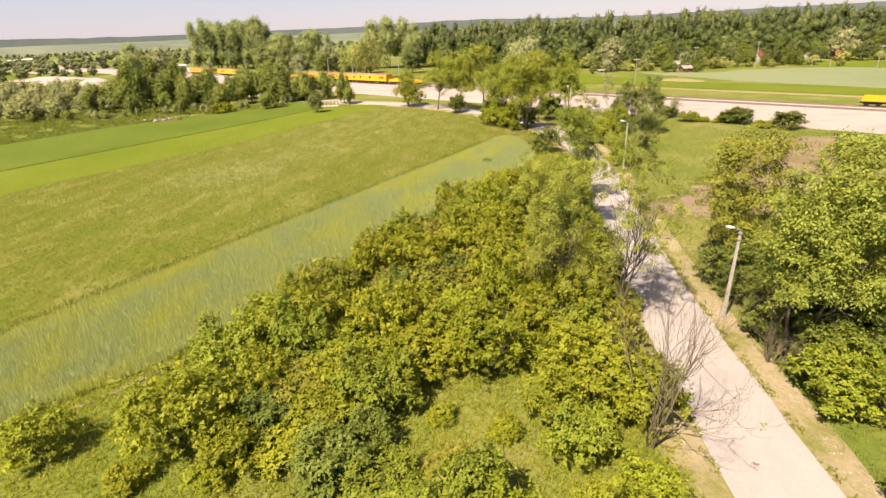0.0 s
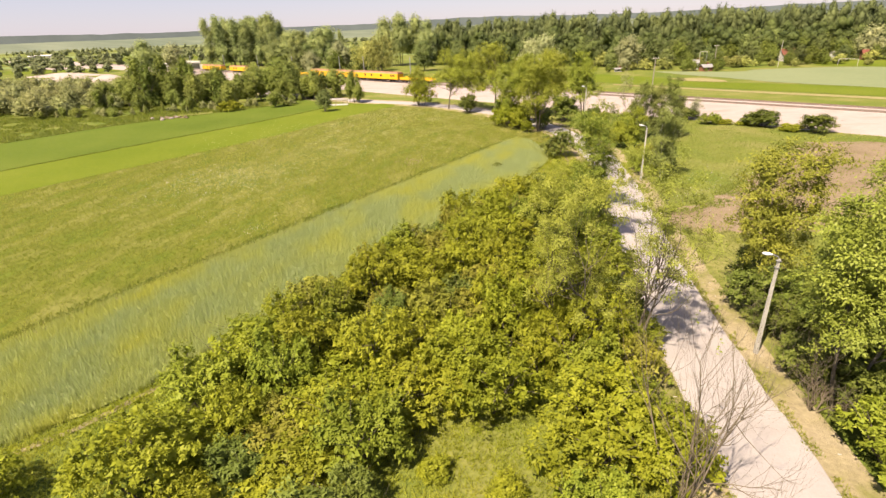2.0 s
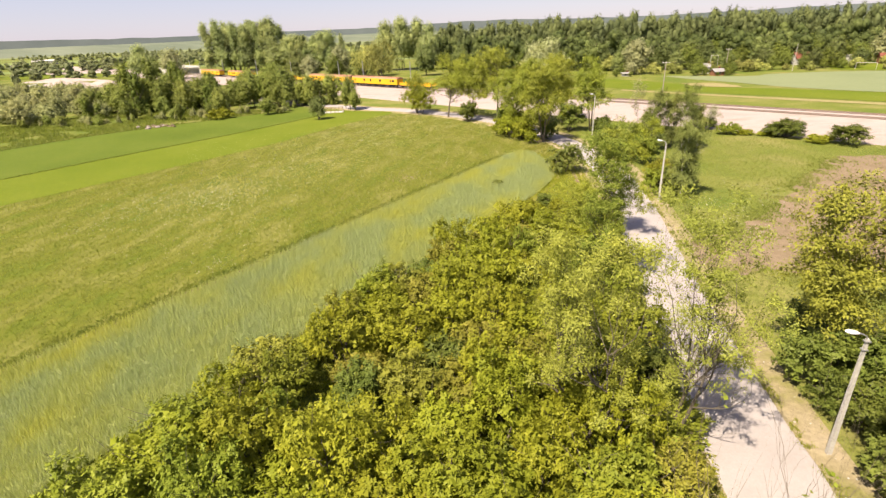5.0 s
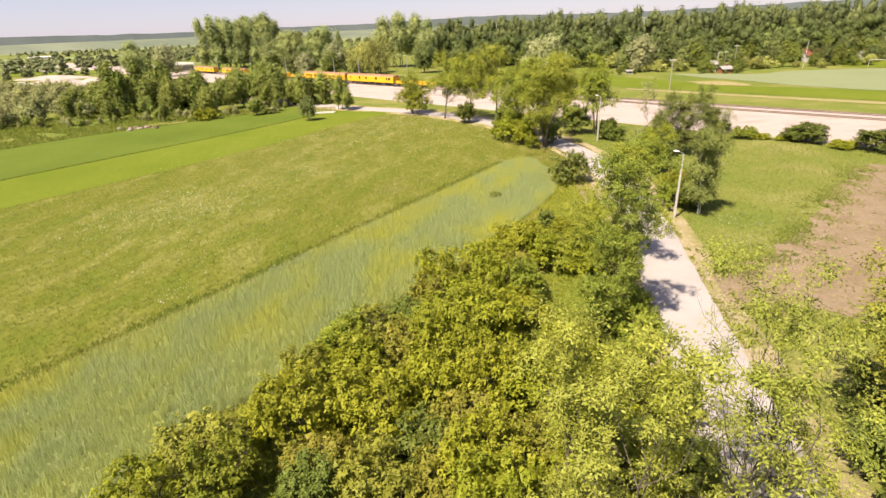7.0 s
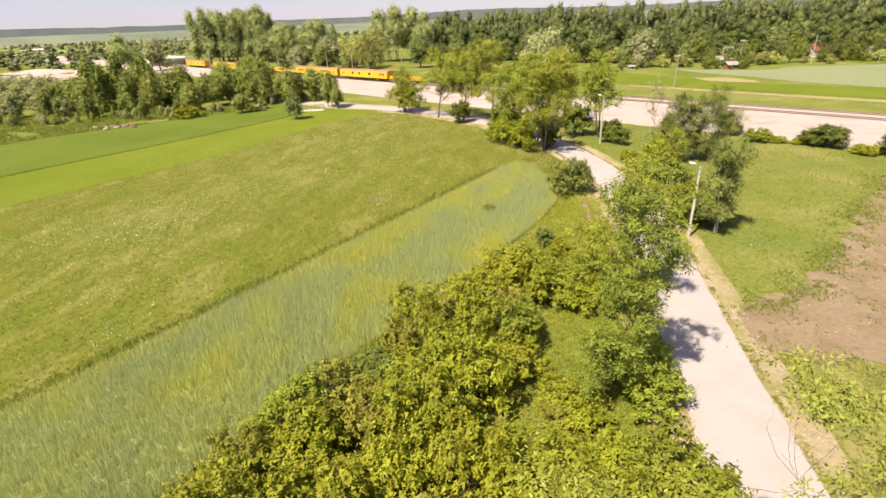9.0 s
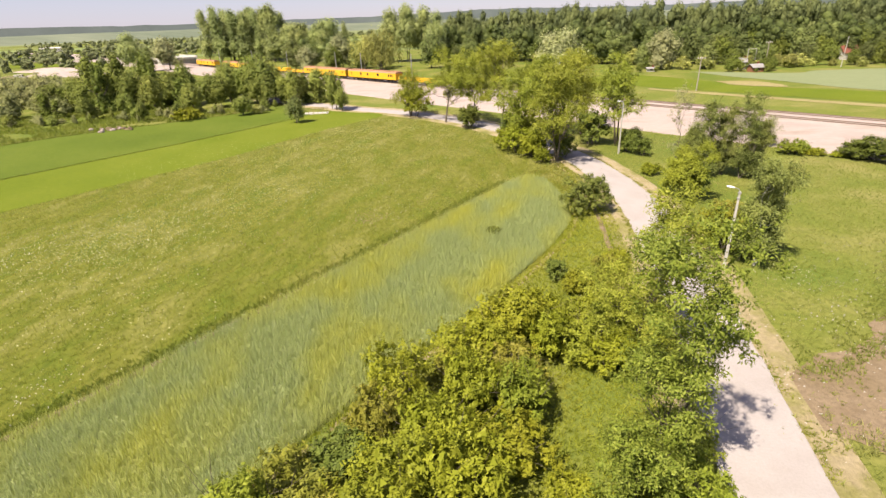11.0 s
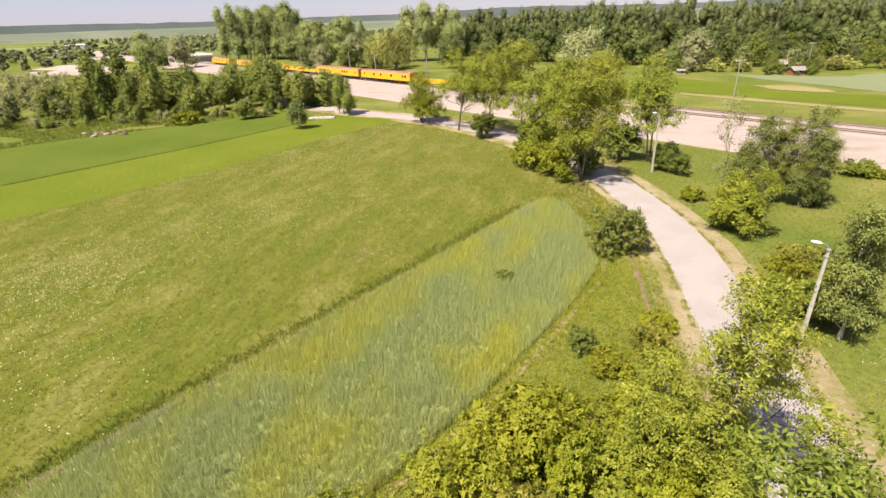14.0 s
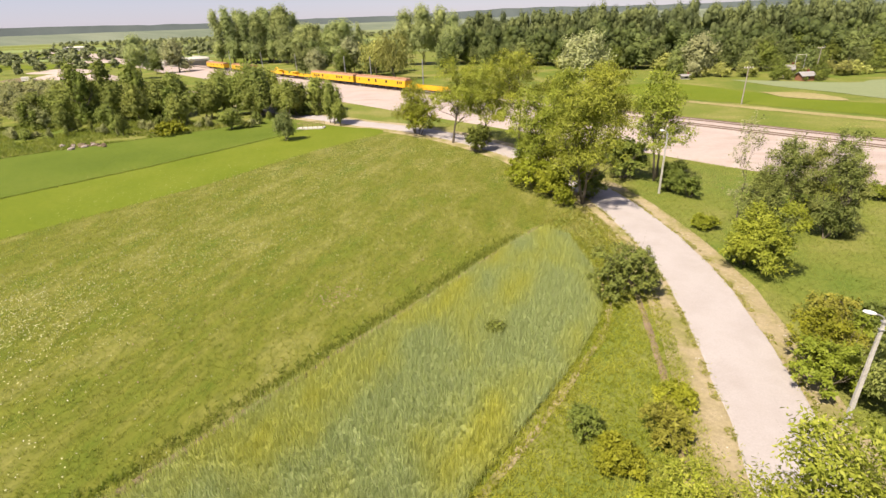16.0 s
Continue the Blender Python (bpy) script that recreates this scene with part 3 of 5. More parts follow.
# ---- cereal and meadow growth ----
def grass_material(name, stops, scale, dry=0.0, streak=1.0):
    m, nt, p, out = node_mat(name)
    a = ramp(nt, stops)
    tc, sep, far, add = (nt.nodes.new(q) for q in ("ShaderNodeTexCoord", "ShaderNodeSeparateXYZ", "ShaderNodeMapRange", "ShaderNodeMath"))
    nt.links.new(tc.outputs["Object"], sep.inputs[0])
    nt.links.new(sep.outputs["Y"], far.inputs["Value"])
    # shifts the ramp along y, towards its last stops at the far end
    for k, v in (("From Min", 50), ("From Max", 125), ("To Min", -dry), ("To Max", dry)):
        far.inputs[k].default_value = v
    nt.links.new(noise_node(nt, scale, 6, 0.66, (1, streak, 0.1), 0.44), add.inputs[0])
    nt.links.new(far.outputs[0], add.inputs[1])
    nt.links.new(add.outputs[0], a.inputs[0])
    g = nt.nodes.new("ShaderNodeNewGeometry")
    b = ramp(nt, [(0, (0.85, 0.86, 0.85)), (1, (1.12, 1.1, 1.1))])
    nt.links.new(g.outputs["Random Per Island"], b.inputs[0])
    col = mix_colour(nt, 1.0, a.outputs[0], b.outputs[0], "MULTIPLY")
    nt.links.new(col, p.inputs["Base Color"])
    p.inputs["Roughness"].default_value = 0.7
    tr = nt.nodes.new("ShaderNodeBsdfTranslucent")
    nt.links.new(col, tr.inputs["Color"])
    mx = nt.nodes.new("ShaderNodeMixShader")
    mx.inputs[0].default_value = 0.6
    nt.links.new(p.outputs[0], mx.inputs[1])
    nt.links.new(tr.outputs[0], mx.inputs[2])
    nt.links.new(mx.outputs[0], out.inputs["Surface"])
    return m


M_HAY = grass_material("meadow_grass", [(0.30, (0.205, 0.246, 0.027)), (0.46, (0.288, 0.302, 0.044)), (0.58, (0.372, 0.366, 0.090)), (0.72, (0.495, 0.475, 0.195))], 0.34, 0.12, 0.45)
M_LUSH = grass_material("lush_grass", [(0.3, (0.250, 0.302, 0.026)), (0.5, (0.340, 0.372, 0.038)), (0.7, (0.430, 0.425, 0.068))], 0.2)
M_WEED = grass_material("tall_grass", [(0.3, (0.185, 0.240, 0.034)), (0.48, (0.270, 0.302, 0.060)), (0.62, (0.350, 0.356, 0.108)), (0.75, (0.430, 0.405, 0.170))], 0.12)
M_EDGE = grass_material("border_grass", [(0.3, (0.125, 0.175, 0.020)), (0.5, (0.175, 0.215, 0.027)), (0.7, (0.250, 0.265, 0.045))], 0.3)


def scatter(poly, density, box_=None):
    xs, ys = [p[0] for p in poly], [p[1] for p in poly]
    x0, x1, y0, y1 = box_ or (min(xs), max(xs), min(ys), max(ys))
    n = int((x1 - x0) * (y1 - y0) * density)
    x, y = rng.uniform(x0, x1, n), rng.uniform(y0, y1, n)
    k = in_poly(x, y, poly)
    return x[k], y[k]


def road_gap(x, y):
    """Distance from the road's middle."""
    d = np.full(len(x), 1e9)
    for i in range(0, len(ROAD), 2):
        d = np.minimum(d, np.hypot(x - ROAD[i, 0], y - ROAD[i, 1]))
    return d


x, y = scatter(wheat_poly, 92, (-34, 6, 10, 95))
V, F = blades(x, y, 0.05, rng.uniform(0.6, 0.8, len(x)), 0.2, 0.017, rng, 3)
tagged(new("cereal", mesh_of("cereal", V, F, M_CEREAL)), "blue-green unripe cereal with yellow patches, standing in a strip", "cereal", kind="stuff")
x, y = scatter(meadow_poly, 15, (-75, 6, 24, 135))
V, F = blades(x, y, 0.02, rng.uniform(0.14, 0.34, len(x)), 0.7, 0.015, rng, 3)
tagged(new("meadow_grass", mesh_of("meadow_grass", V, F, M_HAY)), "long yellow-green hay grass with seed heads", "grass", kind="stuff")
q = curve_points(WHEAT_R[1:], 0.06)
q = q[rng.integers(0, len(q), 3000)]
x, y = q[:, 0] + rng.normal(0.35, 0.40, len(q)), q[:, 1] + rng.normal(-0.1, 0.3, len(q))
V, F = blades(x, y, 0.03, rng.uniform(0.15, 0.42, len(x)), 0.6, 0.022, rng, 4)
tagged(new("fringe_grass", mesh_of("fringe_grass", V, F, M_LUSH)), "pale grass mixed into the cereal's border", "grass", kind="stuff")
ribbon("cereal_margin", curve_points([(x + 0.45, y - 0.1) for x, y in WHEAT_R[1:8]], 0.6), [(-0.2, 0.03), (0.0, 0.06), (0.2, 0.03)], M_VERGE, "narrow pale trodden margin along the cereal", "path")
verge_strip = WHEAT_R[1:8] + [(5.9, 90.7), (4.1, 101.6), (8.7, 92.4), (10.0, 82.5), (10.5, 70.5), (10.7, 50.3), (10.8, 29.8), (11.0, 8.0), (-25.0, 8.0)]
corner = [(4.9, 84.5), (2.4, 92.6), (0.0, 95.0), (-2.4, 92.4), (2.3, 99.9), (4.1, 101.6), (5.9, 97.0), (8.0, 91.0), (6.0, 84.0)]
x, y = scatter(corner, 22)
V, F = blades(x, y, 0.02, rng.uniform(0.15, 0.35, len(x)), 0.5, 0.04, rng, 4)
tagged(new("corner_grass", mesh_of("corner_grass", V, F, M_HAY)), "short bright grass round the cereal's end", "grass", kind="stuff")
x, y = scatter(verge_strip, 40)
k = road_gap(x, y) > 3.5
x, y = x[k], y[k]
V, F = blades(x, y, 0.0, rng.uniform(0.12, 0.34, len(x)), 0.8, 0.02, rng, 4)
tagged(new("tall_grass", mesh_of("tall_grass", V, F, M_LUSH)), "tall unmown grass and weeds between the bushes", "grass", kind="stuff")
right_side = [(16.0, 8.0), (16.5, 39.7), (17.0, 70.0), (15.1, 85.9), (9.6, 103.9), (-2.1, 122.4), (-14.0, 133.0), (-24.0, 141.5), (-26.0, 151.0), (2.8, 134.6), (22.4, 121.2), (48.2, 103.4), (57.5, 96.5), (54.5, 90.4), (42.9, 90.8), (25.9, 67.0), (21.2, 61.2), (17.4, 58.6), (16.8, 55.0), (23.4, 49.8), (32.4, 53.4), (46.4, 66.8), (46.0, 20.0), (30.0, 8.0)]
x, y = scatter(right_side, 13)
k = road_gap(x, y) > 3.7
x, y = x[k], y[k]
V, F = blades(x, y, 0.0, rng.uniform(0.10, 0.26, len(x)) * np.where(y < 60, 1.3, 1.0), 0.7, 0.013, rng, 4)
tagged(new("rough_grass", mesh_of("rough_grass", V, F, M_WEED)), "rough green grass on the far side of the lane", "grass", kind="stuff")

# ---- the railway ----
U, N = np.array((-0.819, 0.573)), np.array((0.573, 0.819))


def rail_at(s, n):
    return np.array((0, 163.0)) + s * U + n * N


line = [rail_at(s, 0) for s in np.arange(-240, 700, 8.0)]
ribbon("rail_bed", line, [(-21.5, 0.0), (-19.0, 0.25), (-9, 0.5), (-2.4, 0.62), (-1.8, 0.75), (2, 0.75), (6.4, 0.74), (7.6, 0.02)], M_GRAVEL, "wide pink-beige gravel bed of a rebuilt railway", "railway")
M_STEEL = plain("rail_steel", (0.24, 0.18, 0.14), 0.5, 0.6)
M_SLEEPER = plain("concrete_sleeper", (0.29, 0.245, 0.215), 0.9)
for n0 in (0.0, 5.0):
    bm = bmesh.new()
    for s in np.arange(-150, 320, 0.65):
        box(bm, s - 0.13, s + 0.13, n0 - 1.25, n0 + 1.25, 0.70, 0.775)
    ob = tagged(new("sleepers", bm_mesh("sleepers", bm, M_SLEEPER)), "grey concrete railway sleepers in the gravel", "sleepers", kind="stuff")
    ob.matrix_basis = Matrix.Translation((0, 163, 0)) @ Matrix.Rotation(math.atan2(U[1], U[0]), 4, "Z") @ Matrix.Diagonal((1, -1.0, 1.0, 1))
    root = tagged(new("railway_track"), "brown steel rails of a railway track on gravel", "railway track", "railway tracks")
    for dn in (-0.75, 0.75):
        bm = bmesh.new()
        box(bm, -230, 600, n0 + dn - 0.045, n0 + dn + 0.045, 0.78, 0.92, 0.01)
        part("rail", bm_mesh("rail", bm, M_STEEL), root)
    root.matrix_basis = ob.matrix_basis

# ---- plants in the strip between the cereal and the lane ----
KINDS = [
    (L_BUSH, 1.9, 3.0, "dense yellow-green hawthorn bush in full leaf"),
    (L_BUSH, 2.3, 3.5, "broad yellow-green bush with rounded lobes"),
    (L_OLIVE, 1.8, 2.7, "olive-green bush with brownish new shoots"),
    (L_DEEP, 1.4, 2.8, "small dark blue-green bush"),
    (L_BUSH, 1.4, 1.9, "low light green bush with loose twigs"),
    (L_FRESH, 1.8, 3.3, "fresh green bush with large loose leaves"),
]
made = {}


def bush(kind, x, y, s=1.0, sz=None):
    m = place(x, y, s, rng.uniform(0, 6.28), sz=sz or s)
    if kind not in made:
        leaf, rad, h, label = KINDS[kind]
        made[kind] = make_bush(20 + kind, rad, h, 165, 0.15, leaf, label, at=m, per=28)
        return made[kind]
    ob = copy_thing(made[kind], Matrix.Identity(4))
    ob.matrix_basis = m
    return ob


thicket = [(-6.0, 11.0), (-12.8, 17.6), (-14.6, 24.5), (-12.6, 32.0), (-9.4, 38.5), (-6.2, 46.5), (-2.2, 54.3), (1.7, 61.7), (4.0, 62.0), (5.0, 59.0), (3.0, 53.5), (4.5, 49.0), (5.0, 44.0), (9.3, 41.0), (9.6, 29.9), (9.0, 10.0)]
GAPS = [(0.4, 21.4, 2.0), (2.6, 20.6, 1.4), (1.4, 43.0, 1.7), (4.4, 43.4, 1.4), (4.9, 49.6, 1.4), (4.0, 54.0, 1.2), (4.3, 25.0, 0.7), (-8.3, 15.6, 1.2), (-12.0, 14.8, 1.4), (-15.4, 21.8, 1.4), (-16.6, 16.4, 1.2), (4.8, 17.5, 1.0), (9.0, 20.2, 1.2)]
spots = []
for _ in range(9000):
    x, y = rng.uniform(-24, 10), rng.uniform(10, 63)
    if not in_poly([x], [y], thicket)[0] or any(math.hypot(x - a, y - b) < c + 1.4 for a, b, c in GAPS):
        continue
    if all(math.hypot(x - a, y - b) > 2.1 for a, b in spots):
        spots.append((x, y))
for x, y in spots:
    k = int(rng.choice(6, p=[0.24, 0.22, 0.15, 0.09, 0.10, 0.20]))
    bush(k, x, y, rng.uniform(0.75, 1.25), rng.uniform(0.62, 1.38))
for k, x, y, s in [(3, 3.8, 66.9, 0.6), (4, 5.4, 65.1, 0.8), (2, 7.7, 67.4, 0.7), (4, 8.6, 70.2, 0.7), (0, -19.6, 17.2, 0.9), (4, -13.9, 16.0, 0.62), (4, -10.3, 16.5, 0.62), (4, 2.6, 20.9, 0.55), (4, -0.6, 21.6, 0.5), (4, 1.8, 43.2, 0.6), (4, 4.9, 43.0, 0.7), (2, 4.2, 45.0, 0.5)]:
    bush(k, x, y, s)
for k, x, y, s in [(5, 8.9, 47.2, 1.0), (5, 9.2, 49.9, 0.9), (5, 5.1, 57.2, 0.85), (5, 7.6, 59.4, 1.0), (0, 1.1, 57.4, 1.3), (0, 2.7, 58.4, 1.1), (1, -0.9, 54.5, 1.0), (4, 5.4, 60.9, 0.9), (4, 7.0, 62.5, 0.8), (0, 6.8, 56.4, 0.85), (4, 5.6, 45.6, 0.9), (5, 9.3, 56.2, 0.9), (5, 9.6, 60.2, 0.8), (5, 16.9, 73.4, 1.0), (1, 17.3, 76.2, 0.85), (3, 19.4, 73.2, 1.0), (2, 18.2, 75.0, 0.8), (5, 20.2, 77.0, 0.9), (3, 18.6, 79.2, 0.7)]:
    bush(k, x, y, s)

make_bush(61, 2.5, 4.0, 330, 0.15, L_ALDER, "grey-green willow bush with upright shoots at the verge", name="willow_bush", at=place(6.5, 82.3), upright=0.45)
make_bush(62, 0.6, 0.75, 60, 0.09, L_DEEP, "dark tuft of weeds standing in the cereal", name="weed_clump", at=place(-1.95, 75.1), per=20, spread=0.08)

# ---- roadside trees ----
def make_bare_tree(seed, height, rad, at, stems=6, few=9):
    """Several dry stems from one stool, curving outward and forked down to the twigs, with a few last leaves."""
    r = np.random.default_rng(seed)
    V, F, tips = [], [], []
    for k in range(stems):
        a = 6.28 * k / stems + r.uniform(-0.3, 0.3)
        q = r.uniform(0.15, 0.5)
        limbs(r, (0.2 * math.cos(a), 0.2 * math.sin(a), -0.1), (q * math.cos(a), q * math.sin(a), 1), height * r.uniform(0.45, 0.7), 0.075, 3, V, F, tips, 0.5, (4, 6), 5, 0.34)
    V = np.array(V)
    T = np.array([t[0] for t in tips])
    V[:, 2] *= height / np.percentile(T[:, 2], 97)
    V[:, :2] *= rad / np.percentile(np.hypot(T[:, 0], T[:, 1]), 95)
    T = V[r.integers(0, len(V), few)]
    c = leaves(T, np.tile([0.0, 0.0, 1.0], (len(T), 1)), 6, 0.1, 0.15, r)
    return finish("bare_tree", "bare dying tree with dry brown twigs and few leaves", "tree", "roadside trees", (V, F), c, M_DEADBARK, L_FRESH, at)


for i, (x, y, h, rr) in enumerate([(5.5, 31.8, 12.0, 3.5), (9.1, 32.2, 12.4, 4.0)]):
    make_tree(161 + i, h, rr, L_ASH, "ash tree in loose feathery leaf beside the lane", "ash_tree", at=place(x, y), extra=430 - 170 * i, stems=2 + i, bare=0.34, trunk_r=0.11, lobes_n=75 - 22 * i, clump=0.48, loose=0.25, size=0.118, per=50, spread=0.125, corners=4, up=0.6)
make_tree(102, 12.7, 3.4, L_LIME, "dense green ash tree standing at the lane's edge", "ash_tree", at=place(7.0, 47.3), extra=1000, bare=0.13, trunk_r=0.18, lobes_n=120, clump=0.52, loose=0.25, taper=0.45, size=0.145, per=32, spread=0.115, corners=4)
make_tree(104, 10.3, 3.9, L_ROAD, "broad ash tree with a thin half-bare top", "ash_tree", at=place(8.4, 58.4), extra=1150, bare=0.1, lobes_n=120, clump=0.55, loose=0.3, taper=0.6, size=0.15, per=28, spread=0.12, corners=4)
make_bare_tree(103, 12.0, 3.8, place(9.3, 20.9))
make_bare_tree(105, 4.4, 2.1, place(17.4, 28.2), 5, 2)
for i, (x, y, h, rr, lf, lab) in enumerate([
        (18.4, 28.4, 11.6, 3.2, L_ASH, "tall ash tree in loose fresh leaf"), (21.8, 30, 11.8, 3.8, L_ASH, "broad ash tree with light green foliage"),
        (18.8, 40.2, 11.4, 3.2, L_OLIVE, "brownish-green tree beside a street lamp"), (22.8, 36, 11.6, 3.8, L_ASH, "leafy ash tree over undergrowth darkened for shade"),
        (26.5, 31, 10.5, 3.6, L_ASH, "broad ash tree with light green foliage")]):
    make_tree(120 + i, h, rr, lf, lab, "ash_tree", at=place(x, y), extra=760, stems=2, trunk_r=0.13, bare=0.4 if i != 2 else 0.28, lobes_n=62, clump=0.8, loose=0.3, size=0.16, per=28)
# undergrowth below the ashes: kind 3's dark leaf stands in for the trees' shade
for k, x, y, s in [(3, 19.6, 27.0, 1.3), (3, 18.2, 30.4, 1.1), (3, 21.8, 26.6, 1.2), (3, 19.6, 31.6, 1.2), (3, 18.2, 38.0, 1.2), (3, 20.6, 35.2, 1.4), (5, 18.9, 24.9, 1.15), (5, 20.9, 24.2, 1.1), (3, 18.9, 34.8, 1.0), (3, 19.0, 42.0, 1.0), (5, 18.6, 17.4, 1.0), (0, 19.9, 15.8, 1.1), (3, 17.9, 36.0, 0.8), (3, 22.6, 28.8, 1.5), (3, 24.8, 31.2, 1.5), (3, 23.4, 33.6, 1.4), (3, 21.2, 37.8, 1.3), (3, 24.4, 26.4, 1.4)]:
    bush(k, x, y, s)
make_tree(140, 8.7, 2.4, L_BIRCH, "drooping birch with pale trunk beside a street lamp", "birch_tree", at=place(19.0, 71.4), stems=2, bare=0.14, extra=620, lobes_n=80, clump=0.48, loose=0.6, taper=0.6, size=0.14, per=30, spread=0.17, trunk_r=0.11, droop=1.3, up=0.7, bark=M_BIRCHBARK)
make_tree(141, 6.5, 2.5, L_FRESH, "young bright green tree on the verge", "young_tree", at=place(17.6, 87.6), extra=560, bare=0.08, lobes_n=60, clump=0.5, trunk_r=0.08, loose=0.4)
for i, (x, y, h, rr) in enumerate([(21.0, 96.4, 9.2, 2.0), (23.2, 97.4, 8.6, 2.2), (25.0, 96.0, 9.9, 2.2), (19.6, 97.2, 6.4, 1.9), (26.6, 96.8, 6.8, 1.8)]):
    make_tree(155 + i, h, rr, L_BIRCH, "brown-green feathery willow near the railway", "willow_tree", at=place(x, y), stems=3, bare=0.06, extra=360, lobes_n=60, clump=0.38, loose=0.6, taper=0.65, size=0.15, per=26, spread=0.17, trunk_r=0.08, up=0.9)
make_tree(143, 11.0, 1.7, L_GREY, "thin tall sapling with sparse pale leaves", "sapling", at=place(18.2, 97.7), per=8, bare=0.25, trunk_r=0.12, extra=110, lobes_n=18, clump=0.6, loose=0.3)
ROADSIDE = [(144, 12.8, 4.8, 3.6, 102.6, 2, "spreading roadside tree with two trunks"), (145, 11.8, 4.6, -1.6, 111.2, 1, "roadside tree with a clumped green crown"),
            (146, 15.2, 6.0, -6.5, 127.6, 1, "tall roadside tree with a broad light green crown"), (147, 14.2, 5.6, -18.4, 131.8, 1, "roadside tree with a clumped green crown"),
            (148, 13.4, 4.2, 12.5, 112.7, 2, "sparse green tree near a lamp post"), (149, 13.8, 4.8, 4.6, 119.5, 1, "roadside tree with a clumped green crown"),
            (151, 13.4, 4.8, 7.6, 124.6, 1, "roadside tree with a clumped green crown"), (152, 9.6, 3.4, -27.6, 138.8, 2, "low roadside tree with sparse foliage"),
            (153, 13.4, 5.0, -12.6, 129.8, 1, "roadside tree with a clumped green crown"), (154, 12.6, 4.2, 0.6, 124.8, 1, "roadside tree with a clumped green crown")]
for seed, h, rr, x, y, st, lab in ROADSIDE:
    make_tree(seed, h, rr, L_ROAD, lab, "ash_tree", at=place(x, y), stems=st, extra=400 if seed in (148, 152) else 560, bare=0.36, size=0.23, spread=0.24, per=25, trunk_r=0.2, lobes_n=40 if seed in (148, 152) else 62, clump=1.05, loose=0.2)
for k, x, y, s in [(1, 2.0, 104.4, 1.3), (3, 4.6, 104.6, 1.2), (1, -0.2, 112.4, 1.3), (3, -3.6, 117.0, 1.6), (0, 0.0, 104.8, 1.1), (1, -2.3, 107.5, 1.2), (0, 1.6, 101.6, 0.7), (3, 0.0, 106.9, 1.2), (0, -4.1, 110.3, 1.1), (3, 8.7, 113.6, 1.9), (3, -12.7, 126.2, 1.5), (1, -26.3, 137.8, 1.6), (3, 15.5, 106.6, 0.9), (3, 13.7, 108.7, 1.0), (3, 14.6, 111.5, 1.1), (3, 19.6, 93.2, 0.9), (4, 15.2, 96.8, 0.8), (5, 16.6, 89.0, 0.8), (2, 19.2, 79.2, 1.0), (3, 20.6, 77.5, 1.1), (2, 18.6, 76.3, 0.9)]:
    bush(k, x, y, s)
make_crown_tree(150, 5.4, 1.9, L_FAR, "small round tree alone at a field's edge", "tree", 420, 0.28, at=place(-50.6, 130.9), group="trees by the fields")
for k, x, y, s, sz in [(3, 43.5, 106.3, 1.9, 1.0), (3, 42.0, 106.9, 1.3, 0.8), (5, 36.2, 109.0, 0.8, 0.65), (4, 38.0, 108.4, 0.9, 0.5), (4, 46.3, 101.2, 1.2, 0.7), (3, 49.5, 99.8, 1.8, 1.1), (3, 32.8, 113.8, 1.2, 0.8), (4, 31.0, 110.9, 0.7, 0.6), (4, 40.5, 107.4, 0.8, 0.4), (5, 34.9, 108.6, 0.9, 0.6)]:
    bush(k, x, y, s, sz)
make_tree(171, 4.6, 1.7, L_GREY, "thin sparse sapling near the gravel", "sapling", at=place(33.8, 114.3), per=10, bare=0.15, trunk_r=0.06, extra=120, lobes_n=22, clump=0.4, loose=0.5, stems=2, size=0.14)

# ---- trees farther off ----
FAR_KINDS = {
    "round": (201, 10, 4.2, L_FAR, "full round broadleaf tree in the distance", "tree", 420, 0.5, "round", 5, 0.45),
    "round_b": (202, 9, 3.8, L_DEEP, "dark round broadleaf tree", "tree", 380, 0.5, "round", 5, 0.45),
    "poplar": (203, 20, 3.6, L_POPLAR, "tall poplar with upright branches", "poplar_tree", 720, 0.5, "column", 5, 0.42),
    "silver": (204, 10, 4.6, L_GREY, "silvery grey-green willow tree", "willow_tree", 480, 0.48, "round", 5, 0.4),
    "blossom": (205, 9, 4.6, L_BLOSSOM, "tree covered in pale blossom", "blossom_tree", 460, 0.5, "round", 5, 0.4),
    "weeping": (206, 9, 5.2, L_MARSH, "weeping willow with hanging branches", "willow_tree", 560, 0.55, "droop", 5, 0.35),
    "hedge": (207, 5.5, 3.6, L_MARSH, "bushy grey-green shrub of the hedge", "shrub", 190, 0.46, "round", 5, 0.3),
    "big": (211, 22, 7.6, L_POPLAR, "great broad poplar in full leaf", "poplar_tree", 900, 0.55, "round", 5, 0.45),
    "alder": (209, 11, 3.5, L_ALDER, "dense dark green alder of the hedge", "alder_tree", 440, 0.42, "round", 5, 0.3),
    "scrub": (210, 6.5, 3.4, L_SCRUB, "grey-green willow scrub in a dense thicket", "shrub", 230, 0.42, "round", 5, 0.3),
    "spire": (208, 9, 2.7, L_DEEP, "dark upright alder tree", "alder_tree", 360, 0.4, "column", 5, 0.28)}
far_made = {}


